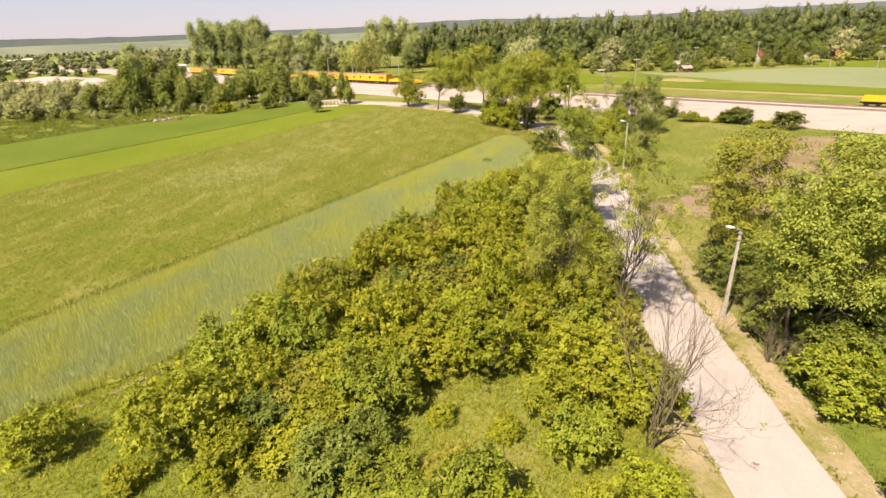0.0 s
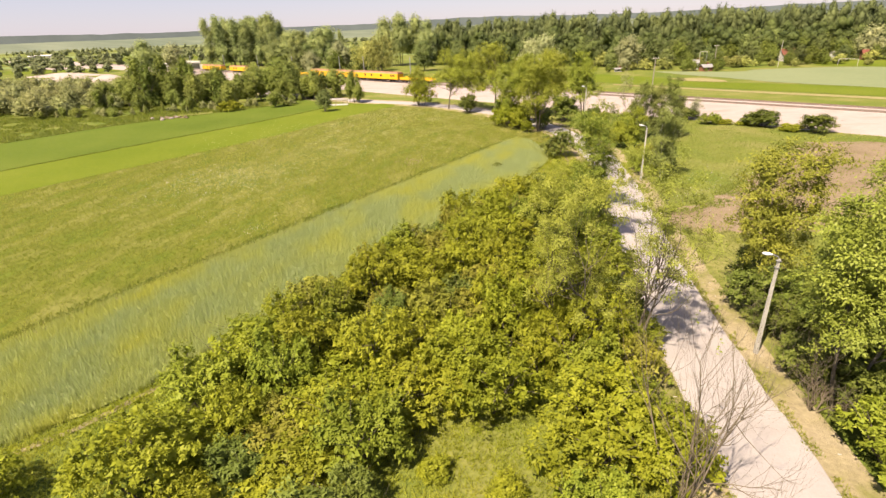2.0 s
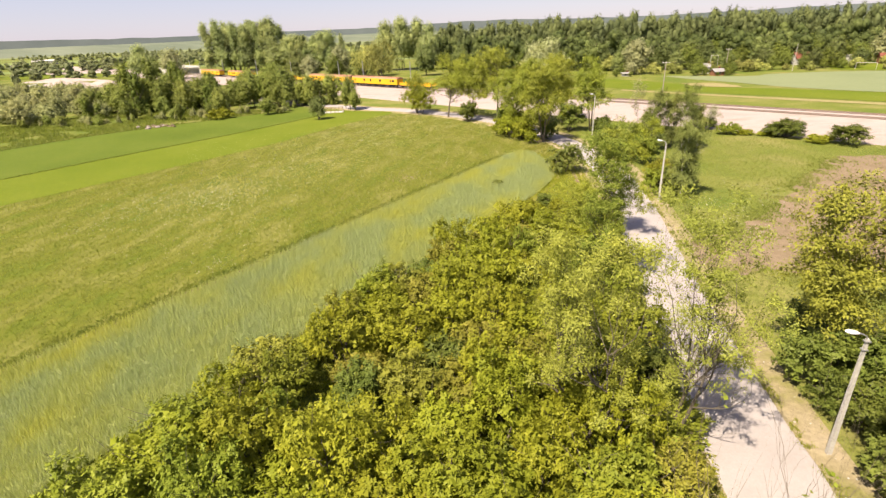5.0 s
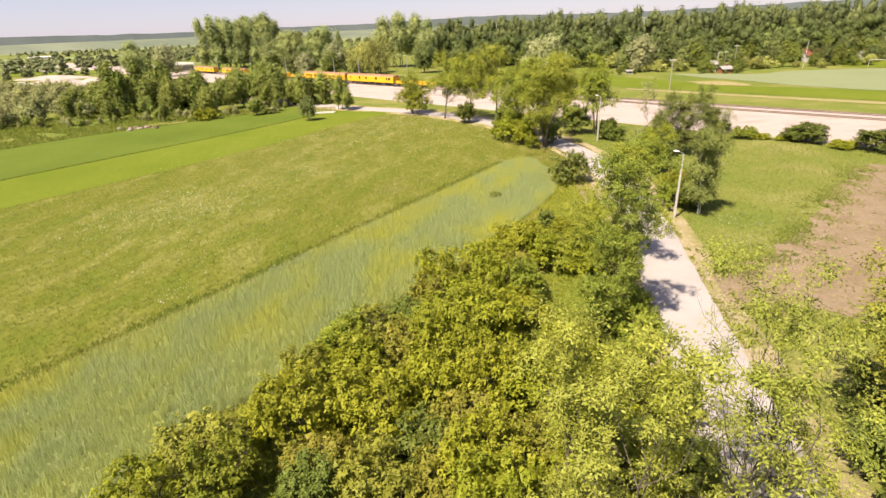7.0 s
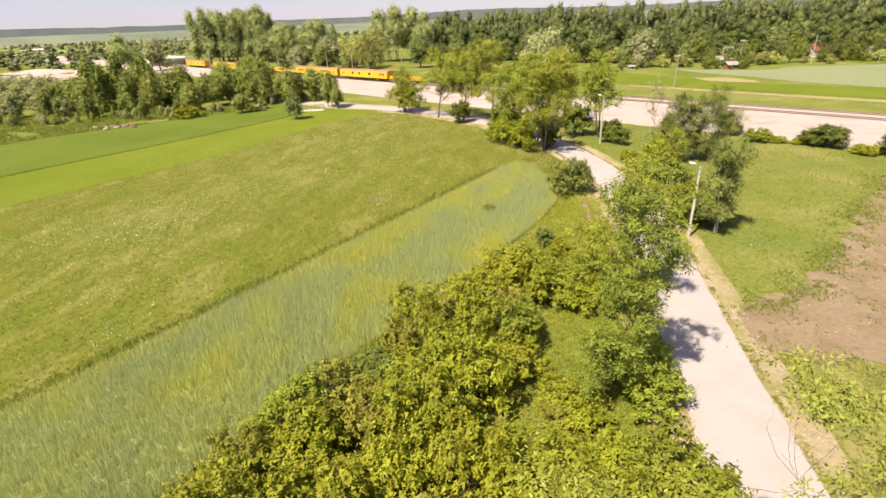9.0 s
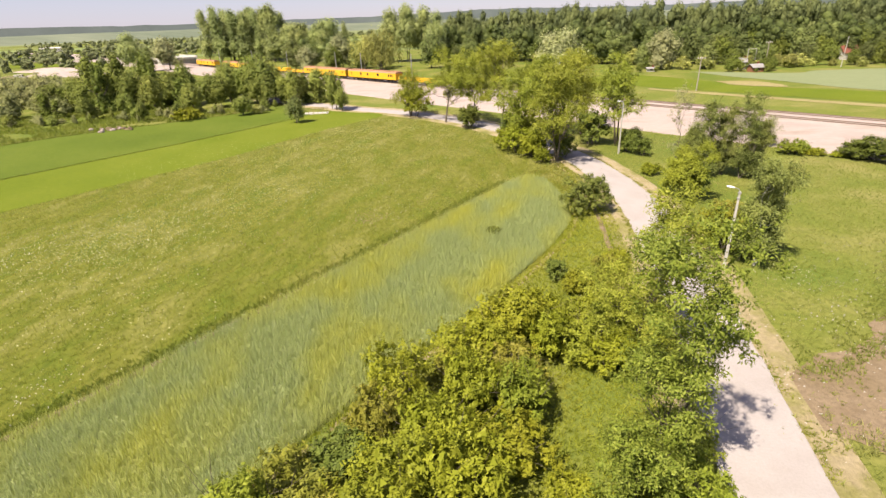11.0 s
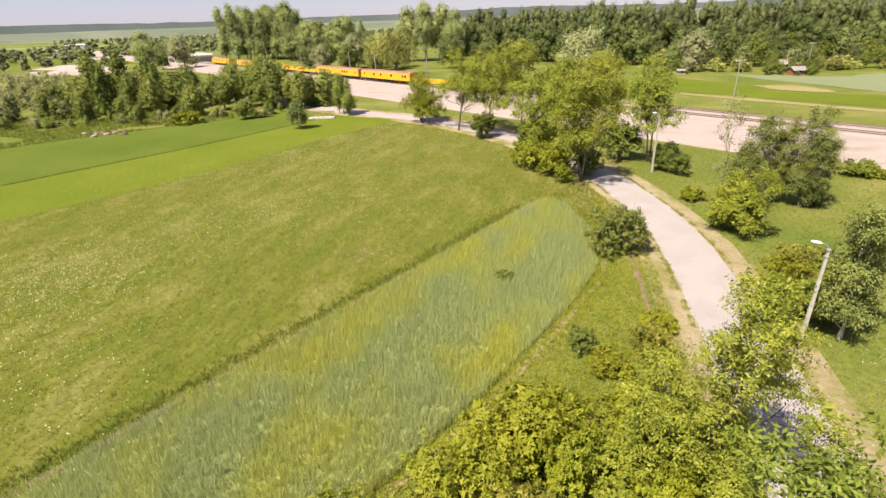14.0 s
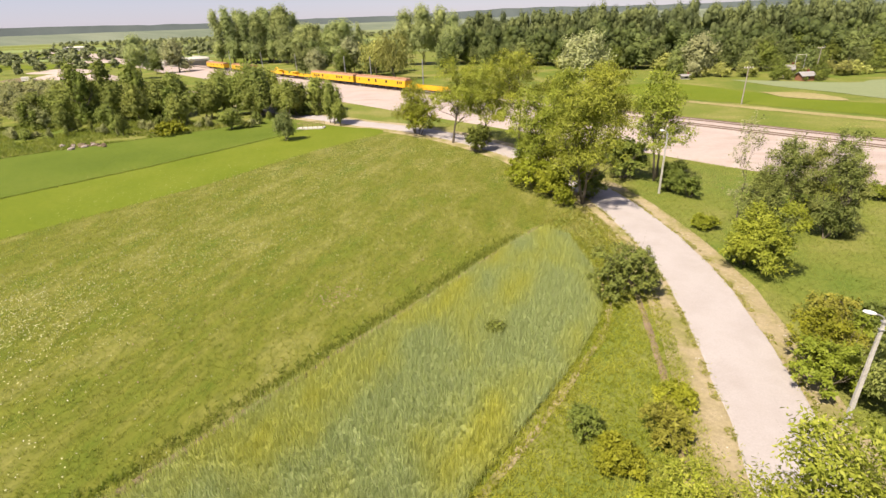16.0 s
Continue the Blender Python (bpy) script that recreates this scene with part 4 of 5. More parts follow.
def far_tree(kind, x, y, s=1.0, sz=None, z=0.0):
    m = place(x, y, s, rng.uniform(0, 6.28), z, sz or s)
    if kind not in far_made:
        seed, h, rad, leaf, label, name, n, size, shape, per, spread = FAR_KINDS[kind]
        far_made[kind] = make_crown_tree(seed, h, rad, leaf, label, name, n, size, shape, per, spread, 0.0 if kind in ("hedge", "spire", "scrub") else 0.05 if kind == "alder" else 0.1, at=m)
        return far_made[kind]
    ob = copy_thing(far_made[kind], Matrix.Identity(4))
    ob.matrix_basis = m
    return ob


def pick(**w):
    k = list(w)
    p = np.array([w[q] for q in k], float)
    return str(rng.choice(k, p=p / p.sum()))


# hedge of alders and willow scrub beyond the dark field
for x, y, s, sz in [(-117, 148, 1.5, 1.55), (-109, 149, 1.35, 1.6), (-112, 145, 1.2, 1.3), (-126, 140, 0.7, 0.6), (-118, 136, 0.6, 0.5), (-101, 150, 1.3, 1.25), (-122, 152, 1.3, 1.3), (-105, 153, 1.4, 1.5)]:
    far_tree("spire", x, y, s, sz)
for i in range(46):
    t = (i + rng.uniform(0, 1)) / 46
    x, y = -128 + 70 * t, 142 + 14 * t + rng.uniform(0, 16)
    far_tree(pick(alder=0.75, spire=0.25), x, y, rng.uniform(0.8, 1.15), rng.uniform(0.72, 1.05) * (1.0 if t < 0.75 else 0.8))
for x, y, s, sz in [(-78, 161, 1.1, 1.2), (-64, 155.5, 1.0, 0.85), (-73, 158, 1.2, 1.1), (-69.5, 140.5, 0.75, 0.42), (-95, 143, 0.9, 0.9), (-90, 132.3, 0.4, 0.44), (-107, 134, 0.55, 0.53), (-84, 143, 0.8, 0.7), (-99, 138, 0.6, 0.55)]:
    far_tree("alder", x, y, s, sz)
scrub_poly = [(-136, 122), (-113, 139), (-118, 150), (-150, 186), (-225, 200), (-225, 150), (-170, 116)]
for i in range(220):
    x, y = rng.uniform(-225, -112), rng.uniform(116, 200)
    if in_poly([x], [y], scrub_poly)[0]:
        far_tree("scrub", x, y, rng.uniform(0.7, 1.2), rng.uniform(0.7, 1.1))
for i in range(50):
    t = rng.uniform(0, 1)
    far_tree(pick(scrub=0.6, alder=0.4), -132 + 68 * t, 117 + 25 * t + rng.uniform(0, 9), rng.uniform(0.14, 0.42), rng.uniform(0.12, 0.36))
far_tree("big", -200, 254, 0.95, 0.86)
for x, y, s, sz in [(-48.4, 147.2, 0.62, 0.85), (-46.6, 146.0, 0.5, 0.5), (-50.2, 148.6, 0.45, 0.6)]:
    far_tree("alder", x, y, s, sz)
# tall poplars behind the railway
for i in range(26):
    far_tree("poplar", -219 + 52 * i / 26 + rng.normal(0, 1.2), 350 - 10 * i / 26 + rng.normal(0, 8), rng.uniform(1.5, 2.0), rng.uniform(1.36, 1.62))
for i in range(14):
    far_tree(pick(big=0.5, poplar=0.5), -164 + 42 * i / 14 + rng.normal(0, 2), 328 + rng.uniform(-6, 14), rng.uniform(0.75, 1.0) if i % 2 else rng.uniform(1.4, 1.9), rng.uniform(0.9, 1.1))
for x, y, s, sz in [(-84, 306, 1.1, 1.15), (-74, 304, 1.05, 1.22), (-66, 308, 1.0, 1.18), (-58, 300, 0.9, 1.05), (-78, 315, 1.0, 1.2)]:
    far_tree("big", x, y, s, sz)
for i in range(12):
    far_tree(pick(round=0.5, round_b=0.3, silver=0.2), -120 + 50 * i / 12 + rng.normal(0, 2), 262 + rng.normal(0, 6), rng.uniform(1.1, 1.5))


def woods(name, trees, label, mat, n=300, size=0.62):
    """A wood too deep to count: heaps of leafy lobes on trunks, joined."""
    Vs, Fs, o = [], [], 0
    for x, y, h, rad, tall in trees:
        L = []
        for k in range(11):
            t, a = rng.uniform(0, 1), rng.uniform(0, 6.28)
            q = rad * (0.6 if tall else 0.7) * math.sqrt(max(0.06, 1 - (2 * t - (1.0 if tall else 0.8)) ** 2 * 0.75)) * rng.uniform(0.3, 1)
            s = rng.uniform(0.32, 0.5)
            if tall:
                L.append((x + q * math.cos(a), y + q * math.sin(a), h * (0.25 + 0.58 * t), rad * s, rad * s, h * rng.uniform(0.13, 0.19)))
            else:
                L.append((x + q * math.cos(a), y + q * math.sin(a), h * (0.18 + 0.70 * t), rad * s, rad * s, h * s * 0.36))
        pts, d = lobes_surface(L, n, rng, -0.5)
        v, f = leaves(pts, d, 3, 0.28, size * rng.uniform(0.85, 1.2), rng, wide=0.36, corners=3)
        Vs.append(v)
        Fs.append(f + o)
        o += len(v)
        v, f = leafy_cores(L, rng)
        Vs.append(v)
        Fs.append(f + o)
        o += len(v)
    return tagged(new(name, mesh_of(name, np.concatenate(Vs), np.concatenate(Fs), mat)), label, "woods", kind="stuff")


# woods beyond the railway, from the poplars round to the far right
WOODS = [(-60, 305), (-20, 285), (15, 262), (60, 252), (110, 266), (160, 274), (230, 262)]
wood_line = curve_points(WOODS, 2.6)
tall_row = [(q[0] + rng.normal(0, 2), q[1] + rng.uniform(28, 44), rng.uniform(20.5, 25.6), rng.uniform(3.2, 4.8), True) for q in wood_line for _ in range(2)]
low_row = [(q[0] + rng.normal(0, 3), q[1] + rng.uniform(4, 26), rng.uniform(11, 18), rng.uniform(4.2, 6.2), False) for q in wood_line for _ in range(1)]
woods("poplar_wood", tall_row, "long close row of tall pale poplars behind the gardens", L_TALL, 330, 0.55)
woods("woods", low_row, "deep mixed deciduous wood beyond the railway", L_WOOD, 340, 0.55)
for q in wood_line[::3]:
    far_tree(pick(round=0.5, round_b=0.5), q[0] + rng.normal(0, 2), q[1] + rng.uniform(-2, 12), rng.uniform(0.9, 1.4))
for q in wood_line[::3]:
    far_tree(pick(round=0.5, round_b=0.3, hedge=0.3), q[0] + rng.normal(0, 3), q[1] + rng.uniform(-8, 6), rng.uniform(0.7, 1.25))
for q in curve_points([(30, 236), (60, 231), (78, 229), (110, 243), (150, 250), (200, 245)], 5):
    far_tree(pick(round=0.3, round_b=0.3, hedge=0.6), q[0] + rng.normal(0, 2), q[1] + rng.uniform(0, 6), rng.uniform(0.55, 0.95))
for kind, x, y, s in [("blossom", 5.5, 240, 1.55), ("blossom", 0.5, 242, 1.45), ("blossom", 142, 262, 1.4), ("silver", 39.5, 236, 1.35), ("weeping", -66, 236, 1.75), ("weeping", -78, 248, 1.5), ("silver", -96, 262, 1.5), ("round", -52, 262, 1.5), ("silver", -205, 285, 1.7), ("round", -215, 280, 1.3)]:
    far_tree(kind, x, y, s)
# scrub and hedgerows on the plain to the far left
rows = []
for x0, y0, x1, y1, n in [(-420, 420, -250, 470, 30), (-520, 330, -380, 380, 22), (-700, 620, -330, 640, 50), (-330, 300, -290, 330, 8), (-900, 900, -300, 880, 60), (-620, 480, -300, 520, 30), (-1300, 1130, -300, 1090, 90), (-1500, 1320, -200, 1300, 90), (-560, 400, -400, 420, 26), (-480, 560, -200, 590, 34)]:
    for i in range(n):
        t = i / n
        rows.append((x0 + (x1 - x0) * t + rng.normal(0, 6), y0 + (y1 - y0) * t + rng.normal(0, 7), rng.uniform(5, 12), rng.uniform(3, 5.5), False))
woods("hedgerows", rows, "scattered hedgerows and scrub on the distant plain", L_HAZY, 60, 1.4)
# dark shrubs along the field's edge below the gardens
for i in range(16):
    far_tree(pick(hedge=0.4, round_b=0.6), 70 + 58 * i / 16 + rng.normal(0, 2), 233 + 8 * i / 16 + rng.normal(0, 3), rng.uniform(0.4, 0.8))
for x, y, s in [(60.5, 226, 0.6), (62.0, 223, 0.36), (68.9, 220.5, 0.36), (62.8, 227.0, 0.34), (36.5, 226.5, 0.22), (65.4, 219.2, 0.16), (71, 224, 0.42), (66, 227.5, 0.3), (58, 222, 0.4), (69, 224, 0.5), (31, 226, 0.35)]:
    far_tree("round_b", x, y, s)
# ---- fields and distance beyond the railway ----
M_PALE = surface("pale_cereal_ground", [(0.3, (0.136, 0.164, 0.080)), (0.7, (0.168, 0.192, 0.100))], [(0.25, (0.9, 0.9, 0.9)), (0.75, (1.08, 1.08, 1.08))], (0.02, 0.6))
M_STUBBLE = surface("stubble_ground", [(0.3, (0.208, 0.180, 0.080)), (0.7, (0.256, 0.224, 0.112))], GRAIN, (0.06, 1.0))
# the hills' blue is distance haze put into the base colour
M_HILL = surface("haze_tinted_woods", [(0.3, (0.056, 0.070, 0.070)), (0.7, (0.075, 0.090, 0.086))], [(0.3, (0.92, 0.92, 0.92)), (0.7, (1.06, 1.06, 1.06))], (0.004, 0.02))
# haze over the far fields is painted: paler, greyer greens for both
M_HAZE = surface("haze_tinted_field", [(0.3, (0.125, 0.152, 0.064)), (0.7, (0.175, 0.195, 0.085))], [(0.3, (0.95, 0.95, 0.95)), (0.7, (1.05, 1.05, 1.05))], (0.004, 0.02))
M_RISE = surface("haze_tinted_farmland", [(0.35, (0.098, 0.120, 0.084)), (0.65, (0.152, 0.172, 0.120))], [(0.3, (0.85, 0.85, 0.85)), (0.7, (1.1, 1.1, 1.1))], (0.006, 0.03), stretch=(0.25, 1, 1))
M_PLAIN = surface("distant_green_field", [(0.3, (0.13, 0.175, 0.055)), (0.7, (0.18, 0.215, 0.075))], [(0.3, (0.9, 0.9, 0.9)), (0.7, (1.08, 1.08, 1.08))], (0.006, 0.05))


def along(points, z, mat, name, label, wob=0.6):
    return sheet(name, [tuple(rail_at(s, n)) for s, n in points], z, mat, label, wob)


along([(-12, 31.5), (-60, 29.5), (-160, 28.5), (-160, 25.0), (-60, 26.0), (-12, 29)], 0.05, M_STUBBLE, "pale_track", "pale sandy farm track beside a field")
along([(20, 34), (-20, 33.5), (-160, 31), (-160, 49), (-66, 50), (-43, 49), (-28, 48), (-18, 54), (10, 60)], 0.05, M_BRIGHT, "green_field", "even green crop field beyond the railway")
along([(-19.5, 55), (-30.5, 58.5), (-39.5, 50.5), (-28, 48.6)], 0.08, M_STUBBLE, "stubble_plot", "narrow pale stubble plot between green fields")
along([(-3, 78), (-20, 68), (-35, 62.5), (-43, 58), (-66, 51.5), (-160, 44), (-190, 110), (-95, 122), (-60, 116), (-36, 97), (-31, 86)], 0.06, M_PALE, "pale_field", "pale blue-green cereal field before the gardens")
along([(-48, 122), (-62, 119), (-150, 114), (-190, 140), (-150, 160), (-52, 150)], 0.07, M_BRIGHT, "pitch", "mown green sports pitch with goal frames")
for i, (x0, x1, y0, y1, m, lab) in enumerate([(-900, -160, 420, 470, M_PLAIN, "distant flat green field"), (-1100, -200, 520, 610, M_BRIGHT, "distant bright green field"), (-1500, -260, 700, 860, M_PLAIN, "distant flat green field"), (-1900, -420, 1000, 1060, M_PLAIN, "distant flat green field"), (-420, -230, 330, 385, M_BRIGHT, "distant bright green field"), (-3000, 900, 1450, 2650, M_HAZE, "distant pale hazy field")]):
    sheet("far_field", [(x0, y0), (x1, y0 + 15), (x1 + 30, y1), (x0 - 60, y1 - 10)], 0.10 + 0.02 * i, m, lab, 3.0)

# pale farmland rising to the foot of the hills, haze painted into its colour
V, F = [], []
for i, a in enumerate(np.linspace(radians(-75), radians(75), 120)):
    for k, (d, h) in enumerate(((2600, -0.5), (2690, 9), (2760, 22 + 3 * noise.noise((i * 0.2, 9.0, 0.0))), (2880, 34 + 4 * noise.noise((i * 0.13, 5.0, 0.0))))):
        V.append((math.sin(a) * d, math.cos(a) * d, h))
        if i and k:
            F.append((4 * i - 4 + k - 1, 4 * i + k - 1, 4 * i + k, 4 * i - 4 + k))
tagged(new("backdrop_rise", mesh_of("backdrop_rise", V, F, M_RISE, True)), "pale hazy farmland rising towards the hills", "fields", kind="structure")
V, F = [], []
for i, a in enumerate(np.linspace(radians(-75), radians(75), 160)):
    d = 3000
    h = 62 + 9 * noise.noise((i * 0.06, 2.0, 0.0)) + 5 * noise.noise((i * 0.5, 4.0, 0.0)) + 10 * math.exp(-((math.degrees(a) + 8) / 9) ** 2)
    x, y = math.sin(a) * d, math.cos(a) * d
    V += [(x * 0.97, y * 0.97, -1), (x, y, h), (x * 1.2, y * 1.2, h * 0.9)]
    if i:
        k = 3 * i
        F += [(k - 3, k, k + 1, k - 2), (k - 2, k + 1, k + 2, k - 1)]
tagged(new("backdrop_hills", mesh_of("backdrop_hills", V, F, M_HILL)), "low wooded hills along the horizon, tinted blue-green for haze", "hills", kind="structure")


# ---- street lamps ----
M_CONC = surface("weathered_concrete", [(0.3, (0.34, 0.33, 0.31)), (0.7, (0.46, 0.445, 0.42))], GRAIN, (0.8, 9), bump=0.3, bump_scale=18)
M_LAMP = plain("lamp_housing", (0.72, 0.72, 0.72), 0.35)
M_GLASSY = plain("lamp_cover", (0.82, 0.82, 0.80), 0.15)
M_ZINC = plain("galvanised_steel", (0.45, 0.45, 0.45), 0.45, 0.7)


def street_lamp(x, y, h, to_road, slots=True):
    """A concrete post with recessed slots, a bent arm and a lamp head."""
    root = tagged(new("street_lamp"), "grey concrete street lamp with a white lamp head" if slots else "tall smooth grey concrete lamp post", "street lamp", "street lamps along the lane")
    root.matrix_basis = Matrix.Translation((x, y, 0)) @ Matrix.Rotation(to_road, 4, "Z")
    bm = bmesh.new()
    n = 14
    rings = []
    for i in range(n + 1):
        t = i / n
        a, b = 0.105 - 0.045 * t, 0.09 - 0.04 * t
        rings.append([bm.verts.new((sx * a, sy * b, -0.1 + (h + 0.1) * t)) for sx, sy in ((-1, -1), (1, -1), (1, 1), (-1, 1))])
    slot_faces = []
    for i in range(n):
        for j in range(4):
            k = (j + 1) % 4
            f = bm.faces.new((rings[i][j], rings[i][k], rings[i + 1][k], rings[i + 1][j]))
            if j in (0, 2) and slots and 0 < i < n - 1:
                slot_faces.append(f)
    bm.faces.new(rings[n])
    if slot_faces:
        r = bmesh.ops.inset_individual(bm, faces=slot_faces, thickness=0.035, depth=-0.045)
    post = part("post", bm_mesh("post", bm, M_CONC), root, "weathered concrete post")
    ends = [(0, 0, h - 0.55), (0, 0, h - 0.05), (-0.08, 0, h + 0.14), (-0.28, 0, h + 0.24), (-0.48, 0, h + 0.29)]
    v, f = tube(curve_points(ends, 0.15), [0.032] * len(curve_points(ends, 0.15)), 8)
    part("arm", mesh_of("arm", v, f, M_ZINC, True), root, "bent steel arm")
    for dz in (0.1, 0.5):
        bm = bmesh.new()
        box(bm, -0.11, 0.11, -0.10, 0.10, h - dz - 0.03, h - dz + 0.03, 0.008)
        part("clamp", bm_mesh("clamp", bm, M_ZINC), root)
    bm = bmesh.new()
    bmesh.ops.create_uvsphere(bm, u_segments=16, v_segments=10, radius=1)
    for v in bm.verts:
        v.co = Vector((-0.66 + v.co.x * 0.30, v.co.y * 0.12 * (1.1 - 0.3 * v.co.x), h + 0.31 - v.co.x * 0.05 + max(v.co.z, -0.25) * 0.10))
    head = part("lamp_head", bm_mesh("lamp_head", bm, M_LAMP, True), root, "white lamp head")
    bm = bmesh.new()
    bmesh.ops.create_uvsphere(bm, u_segments=14, v_segments=8, radius=1)
    for v in bm.verts:
        v.co = Vector((-0.68 + v.co.x * 0.17, v.co.y * 0.09, h + 0.295 + min(v.co.z, 0.1) * 0.07))
    part("lamp_cover", bm_mesh("lamp_cover", bm, M_GLASSY, True), head)
    return root


street_lamp(16.45, 32.9, 6.15, 0.1)
street_lamp(16.40, 69.95, 6.45, 0.0)
street_lamp(12.35, 107.5, 7.1, 0.3, False)

# ---- the works train ----
M_YELLOW = plain("yellow_paint", (0.60, 0.35, 0.025), 0.45, 0.0, 0.1, 1.0)
M_ROOF = plain("dusty_roof_steel", (0.40, 0.23, 0.14), 0.8, 0.0, 0.2, 1.0)
M_UNDER = plain("sooty_underframe", (0.05, 0.045, 0.04), 0.8)
M_PANE = plain("dark_window_glass", (0.02, 0.025, 0.03), 0.1)
M_WHEEL = plain("wheel_steel", (0.10, 0.08, 0.07), 0.5, 0.6)
TRACK_TURN = math.atan2(U[1], U[0])


def on_track(s, n, z=0.96):
    x, y = rail_at(s, n)
    return Matrix.Translation((x, y, z)) @ Matrix.Rotation(TRACK_TURN, 4, "Z")


def bogies(root, length):
    for x in (length * 0.14, length * 0.86):
        bm = bmesh.new()
        box(bm, x - 1.5, x + 1.5, -1.05, 1.05, 0.38, 0.66, 0.05)
        bogie = part("bogie", bm_mesh("bogie", bm, M_UNDER), root)
        for dx in (-0.95, 0.95):
            for sy in (-0.75, 0.75):
                bm = bmesh.new()
                bmesh.ops.create_cone(bm, cap_ends=True, segments=20, radius1=0.44, radius2=0.44, depth=0.13, matrix=Matrix.Translation((x + dx, sy, 0.44)) @ Matrix.Rotation(radians(90), 4, "X"))
                bmesh.ops.create_cone(bm, cap_ends=True, segments=12, radius1=0.14, radius2=0.14, depth=0.24, matrix=Matrix.Translation((x + dx, sy, 0.44)) @ Matrix.Rotation(radians(90), 4, "X"))
                part("wheel", bm_mesh("wheel", bm, M_WHEEL), bogie)


def coach(s, length=26.2, n=0.0, windows=()):
    root = tagged(new("works_coach"), "yellow railway maintenance coach with a dusty roof walkway", "railway coach", "works train on the track")
    root.matrix_basis = on_track(s, n)
    w = 1.42
    bm = bmesh.new()
    prof = [(-w, 0.95), (-w, 2.75), (-w * 0.93, 3.05), (-w * 0.7, 3.27), (0, 3.38), (w * 0.7, 3.27), (w * 0.93, 3.05), (w, 2.75), (w, 0.95)]
    a = [bm.verts.new((0.25, y, z)) for y, z in prof]
    b = [bm.verts.new((length - 0.25, y, z)) for y, z in prof]
    for i in range(len(prof)):
        k = (i + 1) % len(prof)
        bm.faces.new((a[i], a[k], b[k], b[i]))
    bm.faces.new(a)
    bm.faces.new(b[::-1])
    bmesh.ops.recalc_face_normals(bm, faces=bm.faces)
    part("body", bm_mesh("body", bm, M_YELLOW), root, "yellow painted steel body")
    bm = bmesh.new()
    arc = [(-w * 0.99, 2.9), (-w * 0.96, 3.08), (-w * 0.71, 3.31), (0, 3.42), (w * 0.71, 3.31), (w * 0.96, 3.08), (w * 0.99, 2.9)]
    a = [bm.verts.new((0.15, y, z)) for y, z in arc]
    b = [bm.verts.new((length - 0.15, y, z)) for y, z in arc]
    for i in range(len(arc)):
        k = (i + 1) % len(arc)
        bm.faces.new((a[i], a[k], b[k], b[i]))
    bm.faces.new(a)
    bm.faces.new(b[::-1])
    bmesh.ops.recalc_face_normals(bm, faces=bm.faces)
    part("roof", bm_mesh("roof", bm, M_ROOF), root, "dusty rust-brown arched roof")
    bm = bmesh.new()
    box(bm, 0.3, length - 0.3, -0.75, 0.75, 3.40, 3.47, 0.02)
    for x in np.arange(0.8, length - 0.6, 1.5):
        box(bm, x, x + 0.7, -1.1, 1.1, 3.22, 3.52, 0.03)
    part("roof_walkway", bm_mesh("roof_walkway", bm, M_ROOF), root, "rust-brown roof walkway")
    bm = bmesh.new()
    box(bm, 0.0, length, -1.25, 1.25, 0.66, 0.94, 0.03)
    for x in (0.35, 0.5, 0.64):
        box(bm, x * length - 1.2, x * length + 0.9, -1.1, 1.1, 0.32, 0.7, 0.04)
    part("underframe", bm_mesh("underframe", bm, M_UNDER), root)
    for sy in (-1, 1):
        for x, ww in windows:
            bm = bmesh.new()
            box(bm, x, x + ww, min(sy * w * 0.99, sy * w * 1.012), max(sy * w * 0.99, sy * w * 1.012), 1.85, 2.62, 0.01)
            win = part("window", bm_mesh("window", bm, M_PANE), root, "dark window pane")
        for x in (length * 0.06, length * 0.9):
            bm = bmesh.new()
            box(bm, x, x + 0.85, min(sy * w, sy * w * 1.016), max(sy * w, sy * w * 1.016), 0.98, 2.75, 0.01)
            door = part("door", bm_mesh("door", bm, M_YELLOW), root)
            bm = bmesh.new()
            box(bm, x + 0.18, x + 0.66, min(sy * w, sy * w * 1.03), max(sy * w, sy * w * 1.03), 1.9, 2.55, 0.01)
            part("door_window", bm_mesh("door_window", bm, M_PANE), door)
    bogies(root, length)
    return root


W_A = [(2.2 + 1.55 * i, 0.95) for i in range(3)] + [(8.2, 0.95), (18.8, 0.9), (20.4, 0.9), (22.0, 0.9)]
W_B = [(2.4, 0.7), (3.6, 0.7), (9.5, 1.1), (15.5, 0.9), (19.5, 0.9)]
coach(57.4, 28.2, windows=W_B)
coach(87.0, 31.0, windows=[(30.4 - x - w_, w_) for x, w_ in W_A])
coach(176.0, 28.2, windows=W_A)
coach(215.5, 28.2, windows=W_B)


def flat_wagon(s, length, n, load, label):
    root = tagged(new("flat_wagon"), label, "railway wagon", "works train on the track")
    root.matrix_basis = on_track(s, n)
    bm = bmesh.new()
    box(bm, 0.1, length - 0.1, -1.35, 1.35, 0.9, 1.12, 0.03)
    part("deck", bm_mesh("deck", bm, M_ROOF), root)
    bm = bmesh.new()
    box(bm, 0.0, length, -1.15, 1.15, 0.62, 0.9, 0.03)
    part("underframe", bm_mesh("underframe", bm, M_UNDER), root)
    for sy in (-1.36, 1.36):
        k = max(3, int(length / 2.6))
        for i in range(k):
            bm = bmesh.new()
            x0 = 0.2 + (length - 0.4) * i / k
            box(bm, x0, x0 + (length - 0.4) / k - 0.12, sy - 0.04, sy + 0.04, 1.0, 1.0 + load, 0.015)
            part("side_board", bm_mesh("side_board", bm, M_YELLOW), root)
    bogies(root, length)
    return root


